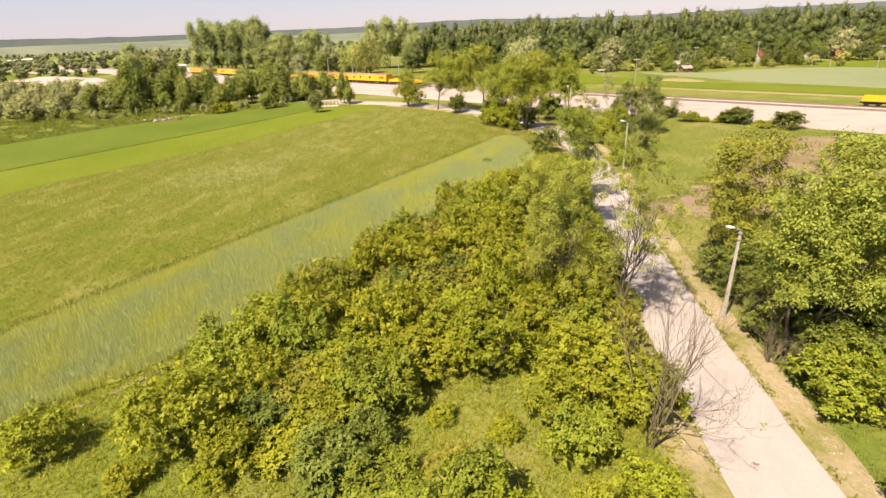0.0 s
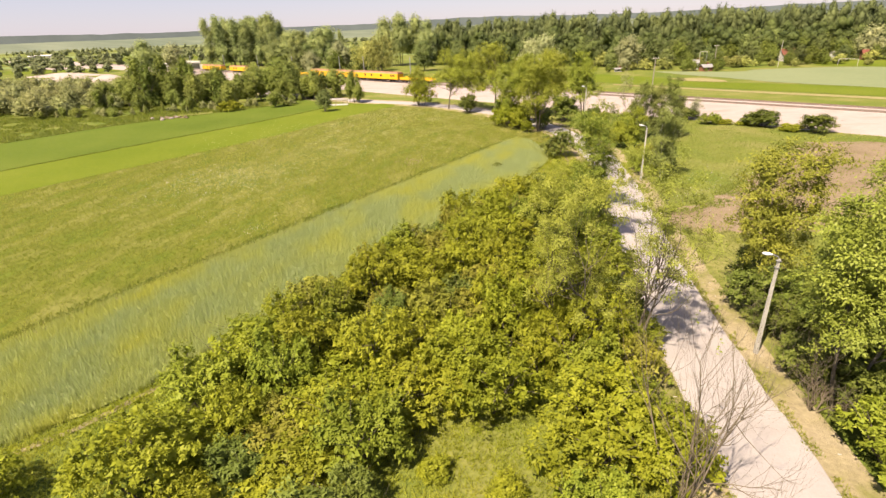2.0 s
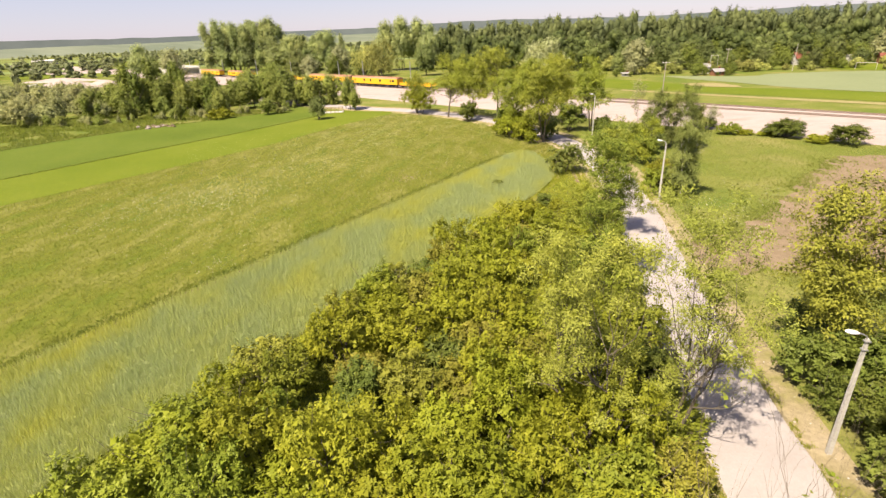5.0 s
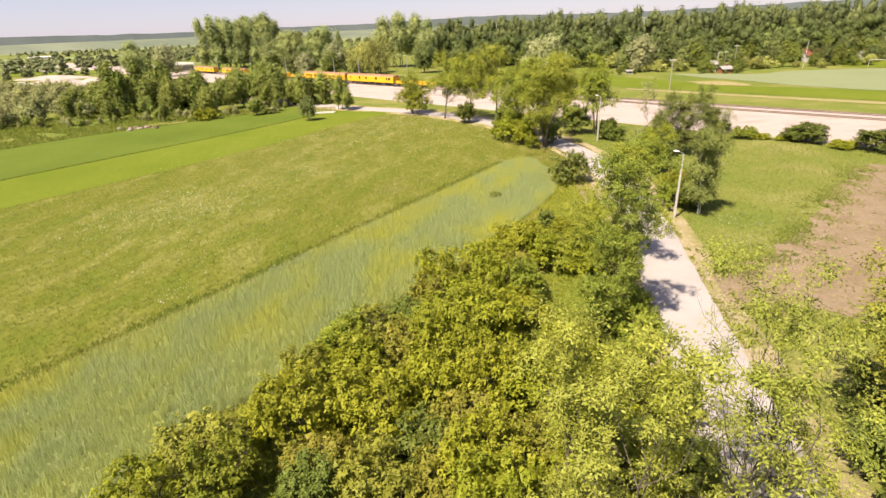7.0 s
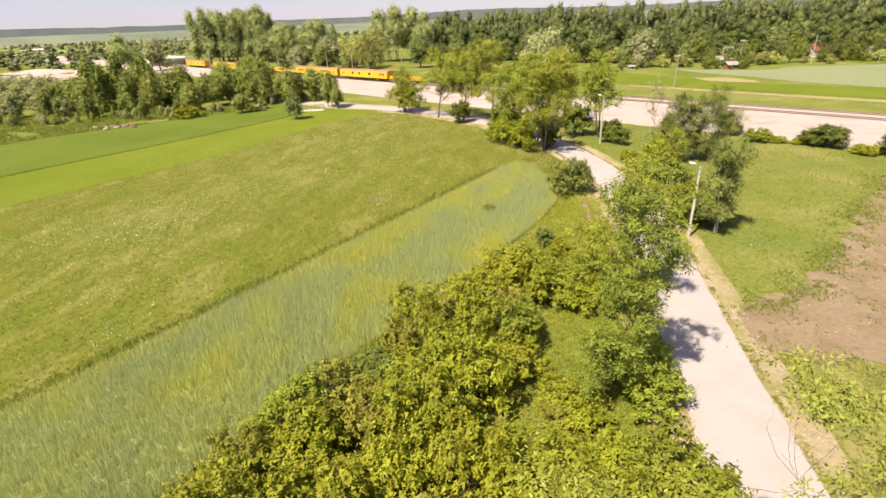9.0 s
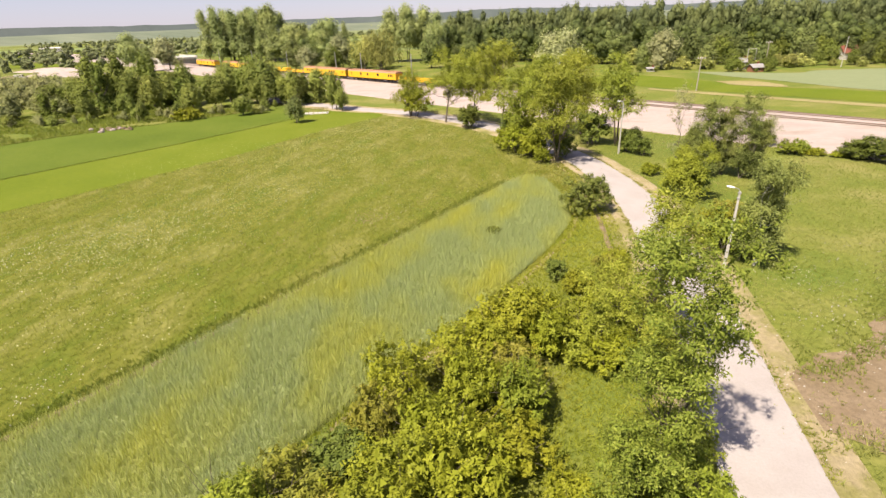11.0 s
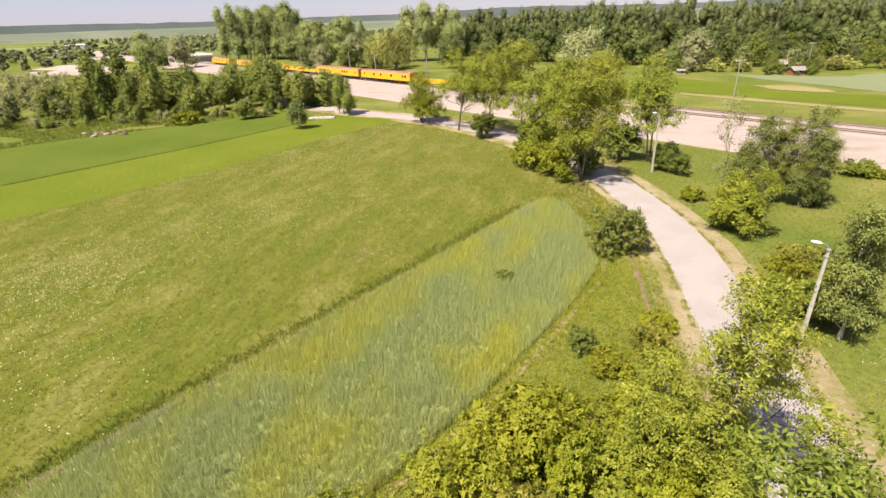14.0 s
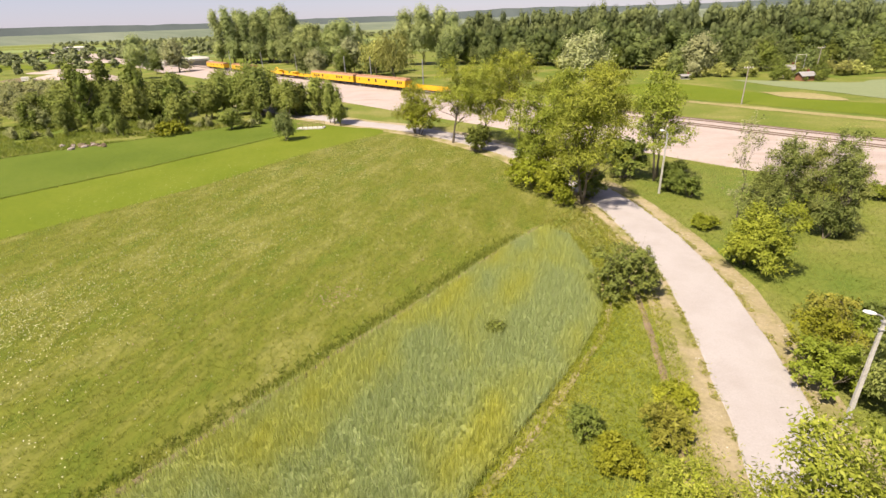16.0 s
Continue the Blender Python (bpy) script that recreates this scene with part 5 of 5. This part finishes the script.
flat_wagon(119.2, 10.6, 0, 0.6, "low flat works wagon with yellow side boards")
w = flat_wagon(130.4, 12.6, 0, 0.6, "flat works wagon carrying a yellow machine")
bm = bmesh.new()
box(bm, 3.0, 6.5, -1.1, 1.1, 1.1, 2.3, 0.12)
cab = part("machine_cab", bm_mesh("machine_cab", bm, M_YELLOW), w)
bm = bmesh.new()
box(bm, 3.3, 4.3, -1.13, 1.13, 1.7, 2.15, 0.02)
part("cab_window", bm_mesh("cab_window", bm, M_PANE), cab)
flat_wagon(40.0, 16.6, 0, 0.9, "low yellow works wagon with side boards")
w = flat_wagon(144.0, 12.4, 0, 1.1, "crane wagon with a folded yellow boom")
bm = bmesh.new()
box(bm, 4.2, 6.4, -1.0, 1.0, 1.1, 2.6, 0.15)
part("crane_cab", bm_mesh("crane_cab", bm, M_YELLOW), w)
arc = curve_points([(6.2, 0, 2.2), (7.4, 0, 3.2), (8.8, 0, 3.3), (10.2, 0, 2.4), (11, 0, 1.5)], 0.4)
v, f = tube(arc, [0.16] * len(arc), 8)
part("boom", mesh_of("boom", v, f, M_YELLOW, True), w, "curved yellow crane boom")
flat_wagon(-98.5, 15, 5.0, 0.95, "yellow ballast wagon standing alone on the far track")
flat_wagon(-115, 15, 5.0, 0.95, "yellow ballast wagon standing alone on the far track")


# ---- masts and poles ----
def mast(name, x, y, h, mat, label, arm=0.0, r0=0.16, cat="pole", group="line poles"):
    root = tagged(new(name), label, cat, group)
    root.matrix_basis = Matrix.Translation((x, y, 0))
    v, f = tube([(0, 0, -0.2), (0, 0, h * 0.5), (0, 0, h)], [r0, r0 * 0.8, r0 * 0.6], 8)
    part("shaft", mesh_of("shaft", v, f, mat, True), root)
    if arm:
        bm = bmesh.new()
        box(bm, -arm, arm, -0.06, 0.06, h - 0.5, h - 0.36, 0.01)
        bar = part("crossarm", bm_mesh("crossarm", bm, mat), root)
        for sx in (-0.9, -0.3, 0.3, 0.9):
            bm = bmesh.new()
            bmesh.ops.create_cone(bm, cap_ends=True, segments=8, radius1=0.07, radius2=0.04, depth=0.24, matrix=Matrix.Translation((sx * arm, 0, h - 0.24)))
            part("insulator", bm_mesh("insulator", bm, M_GLASSY), bar)
    return root


M_WOODPOLE = plain("grey_wood_pole", (0.30, 0.27, 0.23), 0.9)
for x, y, h in [(38.1, 176.1, 8.2), (69.7, 225.4, 9), (118, 196, 8.6)]:
    mast("utility_pole", x, y, h, M_WOODPOLE, "weathered utility pole with a crossarm in the fields", 0.9)
for x, y, h in [(3.5, 196.4, 7.8), (95, 232, 9.5)]:
    mast("concrete_pole", x, y, h, M_CONC, "pale concrete pole beyond the railway", 0.0, 0.12)
for s, n in [(92, 9), (110, 9), (62, 9), (152, 9), (190, 9), (235, 9), (290, 9), (340, 9)]:
    x, y = rail_at(s, n)
    mast("catenary_mast", x, y, 9.2, M_ZINC, "grey steel catenary mast beside the tracks", 0.0, 0.22, "mast", "catenary masts")
for (x0, y0), (x1, y1), h0, h1 in [((38.1, 176.1), (69.7, 225.4), 7.9, 8.7), ((38.1, 176.1), (118, 196), 7.9, 8.3), ((38.1, 176.1), (3.5, 196.4), 7.9, 7.6)]:
    pts = [(x0 + (x1 - x0) * t, y0 + (y1 - y0) * t, h0 + (h1 - h0) * t - 1.2 * 4 * t * (1 - t)) for t in np.linspace(0, 1, 14)]
    v, f = tube(pts, [0.02] * 14, 4)
    tagged(new("cable", mesh_of("cable", v, f, M_UNDER)), "thin dark power cable hanging between poles", "cable", "power cables")

# ---- houses and gardens at the wood's edge ----
M_TILE = plain("red_roof_tile", (0.20, 0.075, 0.052), 0.8, 0.0, 0.25, 2.0)
M_PLASTER = plain("white_plaster", (0.50, 0.48, 0.45), 0.9)
M_GREYROOF = plain("grey_sheet_roof", (0.26, 0.25, 0.24), 0.7)
M_ORANGE = plain("orange_boards", (0.24, 0.115, 0.07), 0.8)


def house(x, y, turn, sx, sy, h, roof_h, wall_mat, roof_mat, label, name="house"):
    root = tagged(new(name), label, "house", "houses at the wood's edge")
    root.matrix_basis = Matrix.Translation((x, y, 0)) @ Matrix.Rotation(turn, 4, "Z")
    bm = bmesh.new()
    box(bm, -sx / 2, sx / 2, -sy / 2, sy / 2, -0.1, h)
    g = [bm.verts.new(q) for q in ((-sx / 2, -sy / 2, h), (-sx / 2, sy / 2, h), (-sx / 2, 0, h + roof_h), (sx / 2, -sy / 2, h), (sx / 2, sy / 2, h), (sx / 2, 0, h + roof_h))]
    bm.faces.new((g[0], g[2], g[1]))
    bm.faces.new((g[3], g[4], g[5]))
    part("wall", bm_mesh("wall", bm, wall_mat), root)
    ov, th = 0.4, 0.16
    bm = bmesh.new()
    for side in (-1, 1):
        e, r = Vector((0, side * (sy / 2 + ov), h - ov * roof_h / (sy / 2))), Vector((0, 0, h + roof_h))
        lo, hi = [], []
        for xx in (-sx / 2 - ov, sx / 2 + ov):
            lo += [bm.verts.new((xx, e.y, e.z)), bm.verts.new((xx, e.y, e.z + th))]
            hi += [bm.verts.new((xx, r.y, r.z)), bm.verts.new((xx, r.y, r.z + th))]
        for q in ((lo[0], lo[2], hi[2], hi[0]), (lo[1], hi[1], hi[3], lo[3]), (lo[0], lo[1], lo[3], lo[2]), (lo[0], hi[0], hi[1], lo[1]), (lo[2], lo[3], hi[3], hi[2])):
            bm.faces.new(q)
    bmesh.ops.recalc_face_normals(bm, faces=bm.faces)
    roof = part("roof", bm_mesh("roof", bm, roof_mat), root)
    bm = bmesh.new()
    box(bm, sx * 0.2, sx * 0.2 + 0.5, 0.3, 0.8, h + roof_h * 0.4, h + roof_h + 0.7, 0.02)
    part("chimney", bm_mesh("chimney", bm, M_TILE), roof)
    for k in range(max(1, int(sx / 3))):
        xx = -sx / 2 + sx * (k + 0.5) / max(1, int(sx / 3))
        bm = bmesh.new()
        box(bm, xx - 0.5, xx + 0.5, -sy / 2 - 0.03, -sy / 2 + 0.02, h * 0.4, h * 0.8)
        win = part("window", bm_mesh("window", bm, M_PANE), root)
        bm = bmesh.new()
        box(bm, xx - 0.6, xx + 0.6, -sy / 2 - 0.12, -sy / 2, h * 0.36, h * 0.4)
        part("sill", bm_mesh("sill", bm, M_PLASTER), win)
    return root


house(110, 263, 0.2, 5.5, 5.0, 2.6, 2.2, M_PLASTER, M_TILE, "white house with a steep red tiled roof")
house(139, 257, -0.2, 5, 4, 2.4, 1.4, M_ORANGE, M_TILE, "small red-brown garden house with red roof")
house(127, 258, 0.5, 5, 4, 2.2, 1.3, M_PLASTER, M_GREYROOF, "white garden cottage with a grey roof")
house(66, 222, 0.3, 3.6, 3.0, 1.5, 0.8, M_ORANGE, M_GREYROOF, "small orange wooden garden shed")
house(64.5, 231, -0.3, 2.4, 2.4, 2.6, 0.9, M_PLASTER, M_GREYROOF, "narrow white garden house with a pale roof")
house(35, 229, 0.1, 2.6, 2.0, 1.0, 0.3, M_PLASTER, M_GREYROOF, "low white garden shed beside a hedge")


def frame_stand(name, x, y, w_, h, turn, label, cat):
    root = tagged(new(name), label, cat)
    root.matrix_basis = Matrix.Translation((x, y, 0)) @ Matrix.Rotation(turn, 4, "Z")
    for part_name, q in (("post", (-w_ / 2 - 0.06, -w_ / 2 + 0.06, -0.06, 0.06, -0.1, h)), ("post", (w_ / 2 - 0.06, w_ / 2 + 0.06, -0.06, 0.06, -0.1, h)), ("crossbar", (-w_ / 2 - 0.06, w_ / 2 + 0.06, -0.06, 0.06, h, h + 0.12))):
        bm = bmesh.new()
        box(bm, *q, 0.03)
        part(part_name, bm_mesh(part_name, bm, M_PLASTER), root)
    return root


frame_stand("goal_frame", 117.8, 229.5, 6.0, 2.3, -0.6, "white football goal frame on the mown pitch", "goal")
frame_stand("steel_frame", 67, 231, 2.6, 6.4, 0.1, "tall white pipe frame among the gardens", "frame")

# ---- bridge, earth heaps and small things on the left ----
root = tagged(new("railway_bridge"), "new concrete railway bridge over a road", "bridge")
root.matrix_basis = on_track(296, 0, 0)
for nm, q in (("abutment", (-12, -4, -12, 9, -0.2, 3.2)), ("abutment", (8, 16, -12, 9, -0.2, 3.2)), ("deck", (-14, 18, -11.5, 8.5, 3.2, 4.4)), ("parapet", (-15, 19, -12.2, -11.5, 3.6, 5.2)), ("wing_wall", (-22, -12, -12.6, -11.6, -0.2, 3.0)), ("wing_wall", (16, 28, -12.6, -11.6, -0.2, 3.0))):
    bm = bmesh.new()
    box(bm, *q, 0.08)
    part(nm, bm_mesh(nm, bm, M_CONC), root)


def heap(x, y, rx, ry, h, mat, label, name="earth_mound"):
    V, F, n, k = [], [], 26, 9
    for j in range(k + 1):
        t = j / k
        for i in range(n):
            a = 2 * math.pi * i / n
            q = (1 - t) * (1 + 0.18 * noise.noise((math.cos(a) * 1.5 + x, math.sin(a) * 1.5, t)))
            V.append((x + rx * q * math.cos(a), y + ry * q * math.sin(a), h * (1 - (1 - t) ** 1.6) * (1 + 0.15 * noise.noise((q * 3 * math.cos(a), q * 3 * math.sin(a), x))) - 0.05))
    for j in range(k):
        for i in range(n):
            F.append((j * n + i, j * n + (i + 1) % n, (j + 1) * n + (i + 1) % n, (j + 1) * n + i))
    return tagged(new(name, mesh_of(name, V, F, mat, True)), label, "earth heap")


along([(245, -24), (333, -21), (445, -44), (610, -50), (980, -26), (980, -14), (613, -6), (415, -6), (247, -8)], 0.05, M_GRAVEL, "works_yard", "wide pale gravel ground of the railway works", 2.0)
heap(-222, 251, 13, 7, 3.4, M_GRAVEL, "heap of pale excavated sand beside the bridge")
heap(-258, 262, 20, 9, 2.6, M_GRAVEL, "long bank of pale excavated earth")
heap(-300, 300, 30, 9, 2.2, M_GRAVEL, "long pale gravel bank along the railway works")
heap(-275, 252, 12, 6, 1.4, M_SOIL, "low mound of dug earth with weeds")

# parked works van
root = tagged(new("van"), "small white works van parked by the earth bank", "van")
root.matrix_basis = Matrix.Translation((-262, 247, 0)) @ Matrix.Rotation(0.4, 4, "Z")
bm = bmesh.new()
box(bm, -2.6, 2.6, -1.0, 1.0, 0.45, 1.2, 0.12)
box(bm, -2.55, 1.3, -0.95, 0.95, 1.15, 2.4, 0.16)
body_part = part("body", bm_mesh("body", bm, M_PLASTER), root)
bm = bmesh.new()
box(bm, 1.25, 1.36, -0.8, 0.8, 1.4, 2.2)
part("windscreen", bm_mesh("windscreen", bm, M_PANE), body_part)
for x in (-1.7, 1.7):
    for y in (-0.95, 0.95):
        bm = bmesh.new()
        bmesh.ops.create_cone(bm, cap_ends=True, segments=16, radius1=0.36, radius2=0.36, depth=0.24, matrix=Matrix.Translation((x, y, 0.36)) @ Matrix.Rotation(radians(90), 4, "X"))
        part("wheel", bm_mesh("wheel", bm, M_UNDER), root)

# warehouse on the plain
house(-742, 700, 0.5, 30, 14, 5, 1.5, M_PLASTER, M_PLASTER, "long white warehouse far off on the plain", "warehouse")

# railed concrete culvert head at the lane
root = tagged(new("culvert_railing"), "small concrete culvert slab with thin wooden rails", "railing")
root.matrix_basis = Matrix.Translation((-51.6, 142.6, 0)) @ Matrix.Rotation(0.25, 4, "Z")
bm = bmesh.new()
box(bm, -2.8, 2.8, -1.1, 1.1, -0.05, 0.22, 0.04)
part("slab", bm_mesh("slab", bm, M_CONC), root, "pale concrete slab")
for sy in (-1.0, 1.0):
    for x in np.linspace(-2.6, 2.6, 6):
        bm = bmesh.new()
        box(bm, x - 0.06, x + 0.06, sy - 0.06, sy + 0.06, 0.2, 1.35, 0.01)
        part("rail_post", bm_mesh("rail_post", bm, M_STUBBLE), root)
    bm = bmesh.new()
    box(bm, -2.7, 2.7, sy - 0.05, sy + 0.05, 1.2, 1.32, 0.01)
    part("top_rail", bm_mesh("top_rail", bm, M_STUBBLE), root)

# rank growth on the rough ground beyond the dark field
x, y = scatter([(-150.0, 76.0), (-105.5, 93.2), (-96.8, 112.6), (-81.0, 132.1), (-67.5, 149.5), (-120.0, 150.0), (-165.0, 125.0)], 5)
k = np.array([noise.noise((a * 0.16, b_ * 0.16, 2.0)) > -0.25 for a, b_ in zip(x, y)])
V, F = blades(x[k], y[k], 0.0, rng.uniform(0.25, 0.7, int(k.sum())), 0.6, 0.08, rng, 3)
tagged(new("marsh_grass", mesh_of("marsh_grass", V, F, M_EDGE)), "rank dark green grass and weeds on rough ground", "grass", kind="stuff")

# tipped rubble and boards beyond the dark field
for i in range(22):
    x, y = -89.5 + rng.normal(0, 2.6), 122.3 + rng.normal(0, 0.9)
    bm = bmesh.new()
    bmesh.ops.create_icosphere(bm, subdivisions=2, radius=1)
    sx, sy, sz = rng.uniform(0.25, 0.7, 3) * np.array([1, 1, 0.6])
    for v in bm.verts:
        k = 1 + 0.3 * noise.noise(v.co * 1.7 + Vector((i * 3.0, 0, 0)))
        v.co = Vector((v.co.x * sx * k, v.co.y * sy * k, v.co.z * sz * k + sz * 0.5))
    ob = new("rubble_block", bm_mesh("rubble_block", bm, M_SOIL if i % 3 else M_SLEEPER))
    ob.matrix_basis = Matrix.Translation((x, y, 0)) @ Matrix.Rotation(rng.uniform(0, 6), 4, "Z")
    tagged(ob, "rough broken rubble block lying in tipped waste", "rubble", "tipped rubble")
made_y = make_bush(77, 3.2, 2.6, 200, 0.34, L_BUSH, "broad bush covered in yellow-green blossom", "shrubs beyond the fields", "flowering_bush", at=place(-79.5, 134.5))

# ---- wild flowers, stones and small growth ----
M_WHITE = plain("white_flower", (0.62, 0.61, 0.50), 0.8)
M_PINK = plain("pink_flower", (0.45, 0.28, 0.30), 0.8)


def umbels(name, patches, mat, label, size=(0.018, 0.036)):
    """Flat flower heads on the tops of the stalks, in drifts."""
    V, F = [], []
    for cx, cy, rx, ry, n in patches:
        for _ in range(n):
            x, y = cx + rng.normal(0, rx), cy + rng.normal(0, ry)
            z, r = rng.uniform(0.25, 0.5), rng.uniform(*size)
            tx, ty = rng.normal(0, 0.25), rng.normal(0, 0.25)
            o = len(V)
            V.append((x, y, z + 0.02))
            for k in range(6):
                a = k * math.pi / 3
                V.append((x + r * math.cos(a), y + r * math.sin(a), z + r * (math.cos(a) * tx + math.sin(a) * ty)))
            F += [(o, o + 1 + k, o + 1 + (k + 1) % 6) for k in range(6)]
    return tagged(new(name, mesh_of(name, V, F, mat)), label, "flowers", kind="stuff")


umbels("white_flowers", [(-40, 68, 4.5, 5.0, 1000), (-44, 60, 3, 4, 380), (-32, 70, 4, 5, 300), (-37, 84, 6, 6, 300), (-27, 86, 3, 3, 110), (-29, 117, 5, 8, 200), (-24.6, 48.6, 0.9, 1.2, 70), (-40, 100, 6, 8, 220), (-20, 60, 8, 9, 90), (-15, 95, 8, 10, 130), (-13, 79, 1.4, 1.0, 45), (-30, 55, 6, 6, 110)], M_WHITE, "white umbel wild flowers scattered over the meadow")
M_SEED = plain("grass_seed_head", (0.46, 0.46, 0.24), 0.9)
umbels("seed_heads", [(-37, 68, 5, 5, 2000), (-32, 83, 6, 7, 1900), (-33, 102, 7, 9, 1700), (-28, 57, 5, 4, 450), (-17, 88, 6, 8, 500), (-50, 95, 7, 9, 600)], M_SEED, "pale fluffy seed heads of grass over the meadow", (0.02, 0.05))
umbels("pink_flowers", [(-15, 77, 1.0, 1.0, 150), (-22, 70, 4, 3, 60), (-11, 82, 1.5, 1.5, 30)], M_PINK, "pink wild flowers in a small drift")
umbels("roadside_flowers", [(20.8, 69, 1.3, 1.8, 130), (22, 64, 2.2, 2.2, 70), (20, 74, 1.5, 2, 40), (-14.5, 24.5, 1.0, 0.8, 60), (-11.5, 29.5, 0.8, 0.8, 40)], M_WHITE, "white flowering weeds beside the lane", (0.014, 0.03))
edge = curve_points(WHEAT_L[1:], 0.09)
x = np.concatenate([edge[:, 0] - 0.60 + rng.normal(0, 0.45, len(edge)) for _ in range(4)])
y = np.concatenate([edge[:, 1] + rng.normal(0, 0.2, len(edge)) for _ in range(4)])
V, F = blades(x, y, 0.02, rng.uniform(0.2, 0.42, len(x)), 0.5, 0.03, rng, 3)
tagged(new("border_grass", mesh_of("border_grass", V, F, M_EDGE)), "tall dark grass along the meadow's edge", "grass", kind="stuff")
V, F = [], []
for _ in range(700):
    if rng.uniform() < 0.5:
        t = rng.uniform(0, 1)
        x, y = 16.6 + 14 * t + rng.normal(0, 2.5), 56 + 18 * t + rng.normal(0, 3.5)
    else:
        q = ROAD[rng.integers(10, 140)]
        x, y = q[0] + rng.choice([-1, 1]) * rng.uniform(2.4, 3.6), q[1]
    r = rng.uniform(0.02, 0.06)
    o = len(V)
    V += [(x - r, y, 0.05), (x, y - r, 0.05), (x + r, y, 0.05), (x, y + r, 0.05), (x, y, 0.05 + r * 0.9)]
    F += [(o, o + 1, o + 4), (o + 1, o + 2, o + 4), (o + 2, o + 3, o + 4), (o + 3, o, o + 4)]
tagged(new("stones", mesh_of("stones", V, F, M_CONC)), "pale stones scattered on the verge and dirt plot", "stones", kind="stuff")

ribbon("ditch_edge", ROAD[[i for i in range(len(ROAD)) if 56 < ROAD[i][1] < 90]] - np.array([4.9, 0.6]), [(-0.22, 0.04), (0.0, 0.10), (0.22, 0.04)], M_DIRT, "narrow pale trodden edge of a shallow ditch", "ditch")

for row, dx in ((STRIP_L[1:], 0.0), (DARK_L[1:], 0.0)):
    edge = curve_points(row, 0.16)
    x = np.concatenate([edge[:, 0] + dx + rng.normal(0, 0.16, len(edge)) for _ in range(3)])
    y = np.concatenate([edge[:, 1] + rng.normal(0, 0.2, len(edge)) for _ in range(3)])
    V, F = blades(x, y, 0.02, rng.uniform(0.15, 0.35, len(x)), 0.4, 0.05, rng, 2)
    tagged(new("furrow_grass", mesh_of("furrow_grass", V, F, L_DEEP)), "dark grass growing along a furrow between crops", "grass", kind="stuff")
x, y = scatter([(15.9, 50.4), (16.2, 57.3), (20.2, 61.2), (24.7, 67.2), (31.3, 76.3), (42.5, 91.3), (56.2, 90.2), (48.1, 70.5), (32.4, 54.4), (22.5, 50.9)], 2.2)
k = np.array([noise.noise((a * 0.3, b_ * 0.3, 5.0)) > 0.05 for a, b_ in zip(x, y)])
V, F = blades(x[k], y[k], 0.03, rng.uniform(0.08, 0.22, int(k.sum())), 0.6, 0.035, rng, 7)
tagged(new("plot_weeds", mesh_of("plot_weeds", V, F, M_WEED)), "patchy green weeds on the bare plot", "grass", kind="stuff")
# tufts creeping in over the plot's edge
edge = np.concatenate([curve_points(q, 0.05) for q in ([(16.4, 58.0), (21.6, 61.0), (26.3, 66.8), (32.6, 76.0), (43.5, 90.6)], [(16.2, 52.6), (19.2, 51.6), (22.5, 52.0), (27.0, 53.0), (32.0, 54.8)])])
x = np.concatenate([edge[:, 0] + rng.normal(0.2, 1.0, len(edge)) for _ in range(4)])
y = np.concatenate([edge[:, 1] + rng.normal(-0.2, 1.0, len(edge)) for _ in range(4)])
k = np.array([noise.noise((a * 0.5, b_ * 0.5, 8.0)) > -0.12 for a, b_ in zip(x, y)])
V, F = blades(x[k], y[k], 0.03, rng.uniform(0.1, 0.3, int(k.sum())), 0.6, 0.035, rng, 4)
tagged(new("edge_tufts", mesh_of("edge_tufts", V, F, M_WEED)), "ragged grass tufts along the bare plot's edge", "grass", kind="stuff")
# short dry grass creeping over the lane's ragged edges
near = ROAD[(ROAD[:, 1] > 8) & (ROAD[:, 1] < 128)]
q = near[rng.integers(0, len(near) - 1, 9000)]
side = rng.choice([-1, 1], len(q))
x, y = q[:, 0] + side * rng.normal(2.42, 0.16, len(q)), q[:, 1] + rng.uniform(-0.6, 0.6, len(q))
k = np.array([noise.noise((a * 0.8, b_ * 0.8, 3.0)) > -0.1 for a, b_ in zip(x, y)]) & (road_gap(x, y) > 2.1)
V, F = blades(x[k], y[k], 0.05, rng.uniform(0.05, 0.16, int(k.sum())), 0.7, 0.025, rng, 4)
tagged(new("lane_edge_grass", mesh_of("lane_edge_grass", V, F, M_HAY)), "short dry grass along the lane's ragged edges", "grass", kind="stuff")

# the cereal goes on behind the start
r = np.random.default_rng(9)
x, y = r.uniform(-54, -20, 60000), r.uniform(-16, 10, 60000)
k = in_poly(x, y, wheat_poly)
x, y = x[k], y[k]
V, F = blades(x, y, 0.05, r.uniform(0.6, 0.8, len(x)), 0.2, 0.017, r, 3)
tagged(new("cereal", mesh_of("cereal", V, F, M_CEREAL)), "blue-green unripe cereal with yellow patches, standing in a strip", "cereal", kind="stuff")
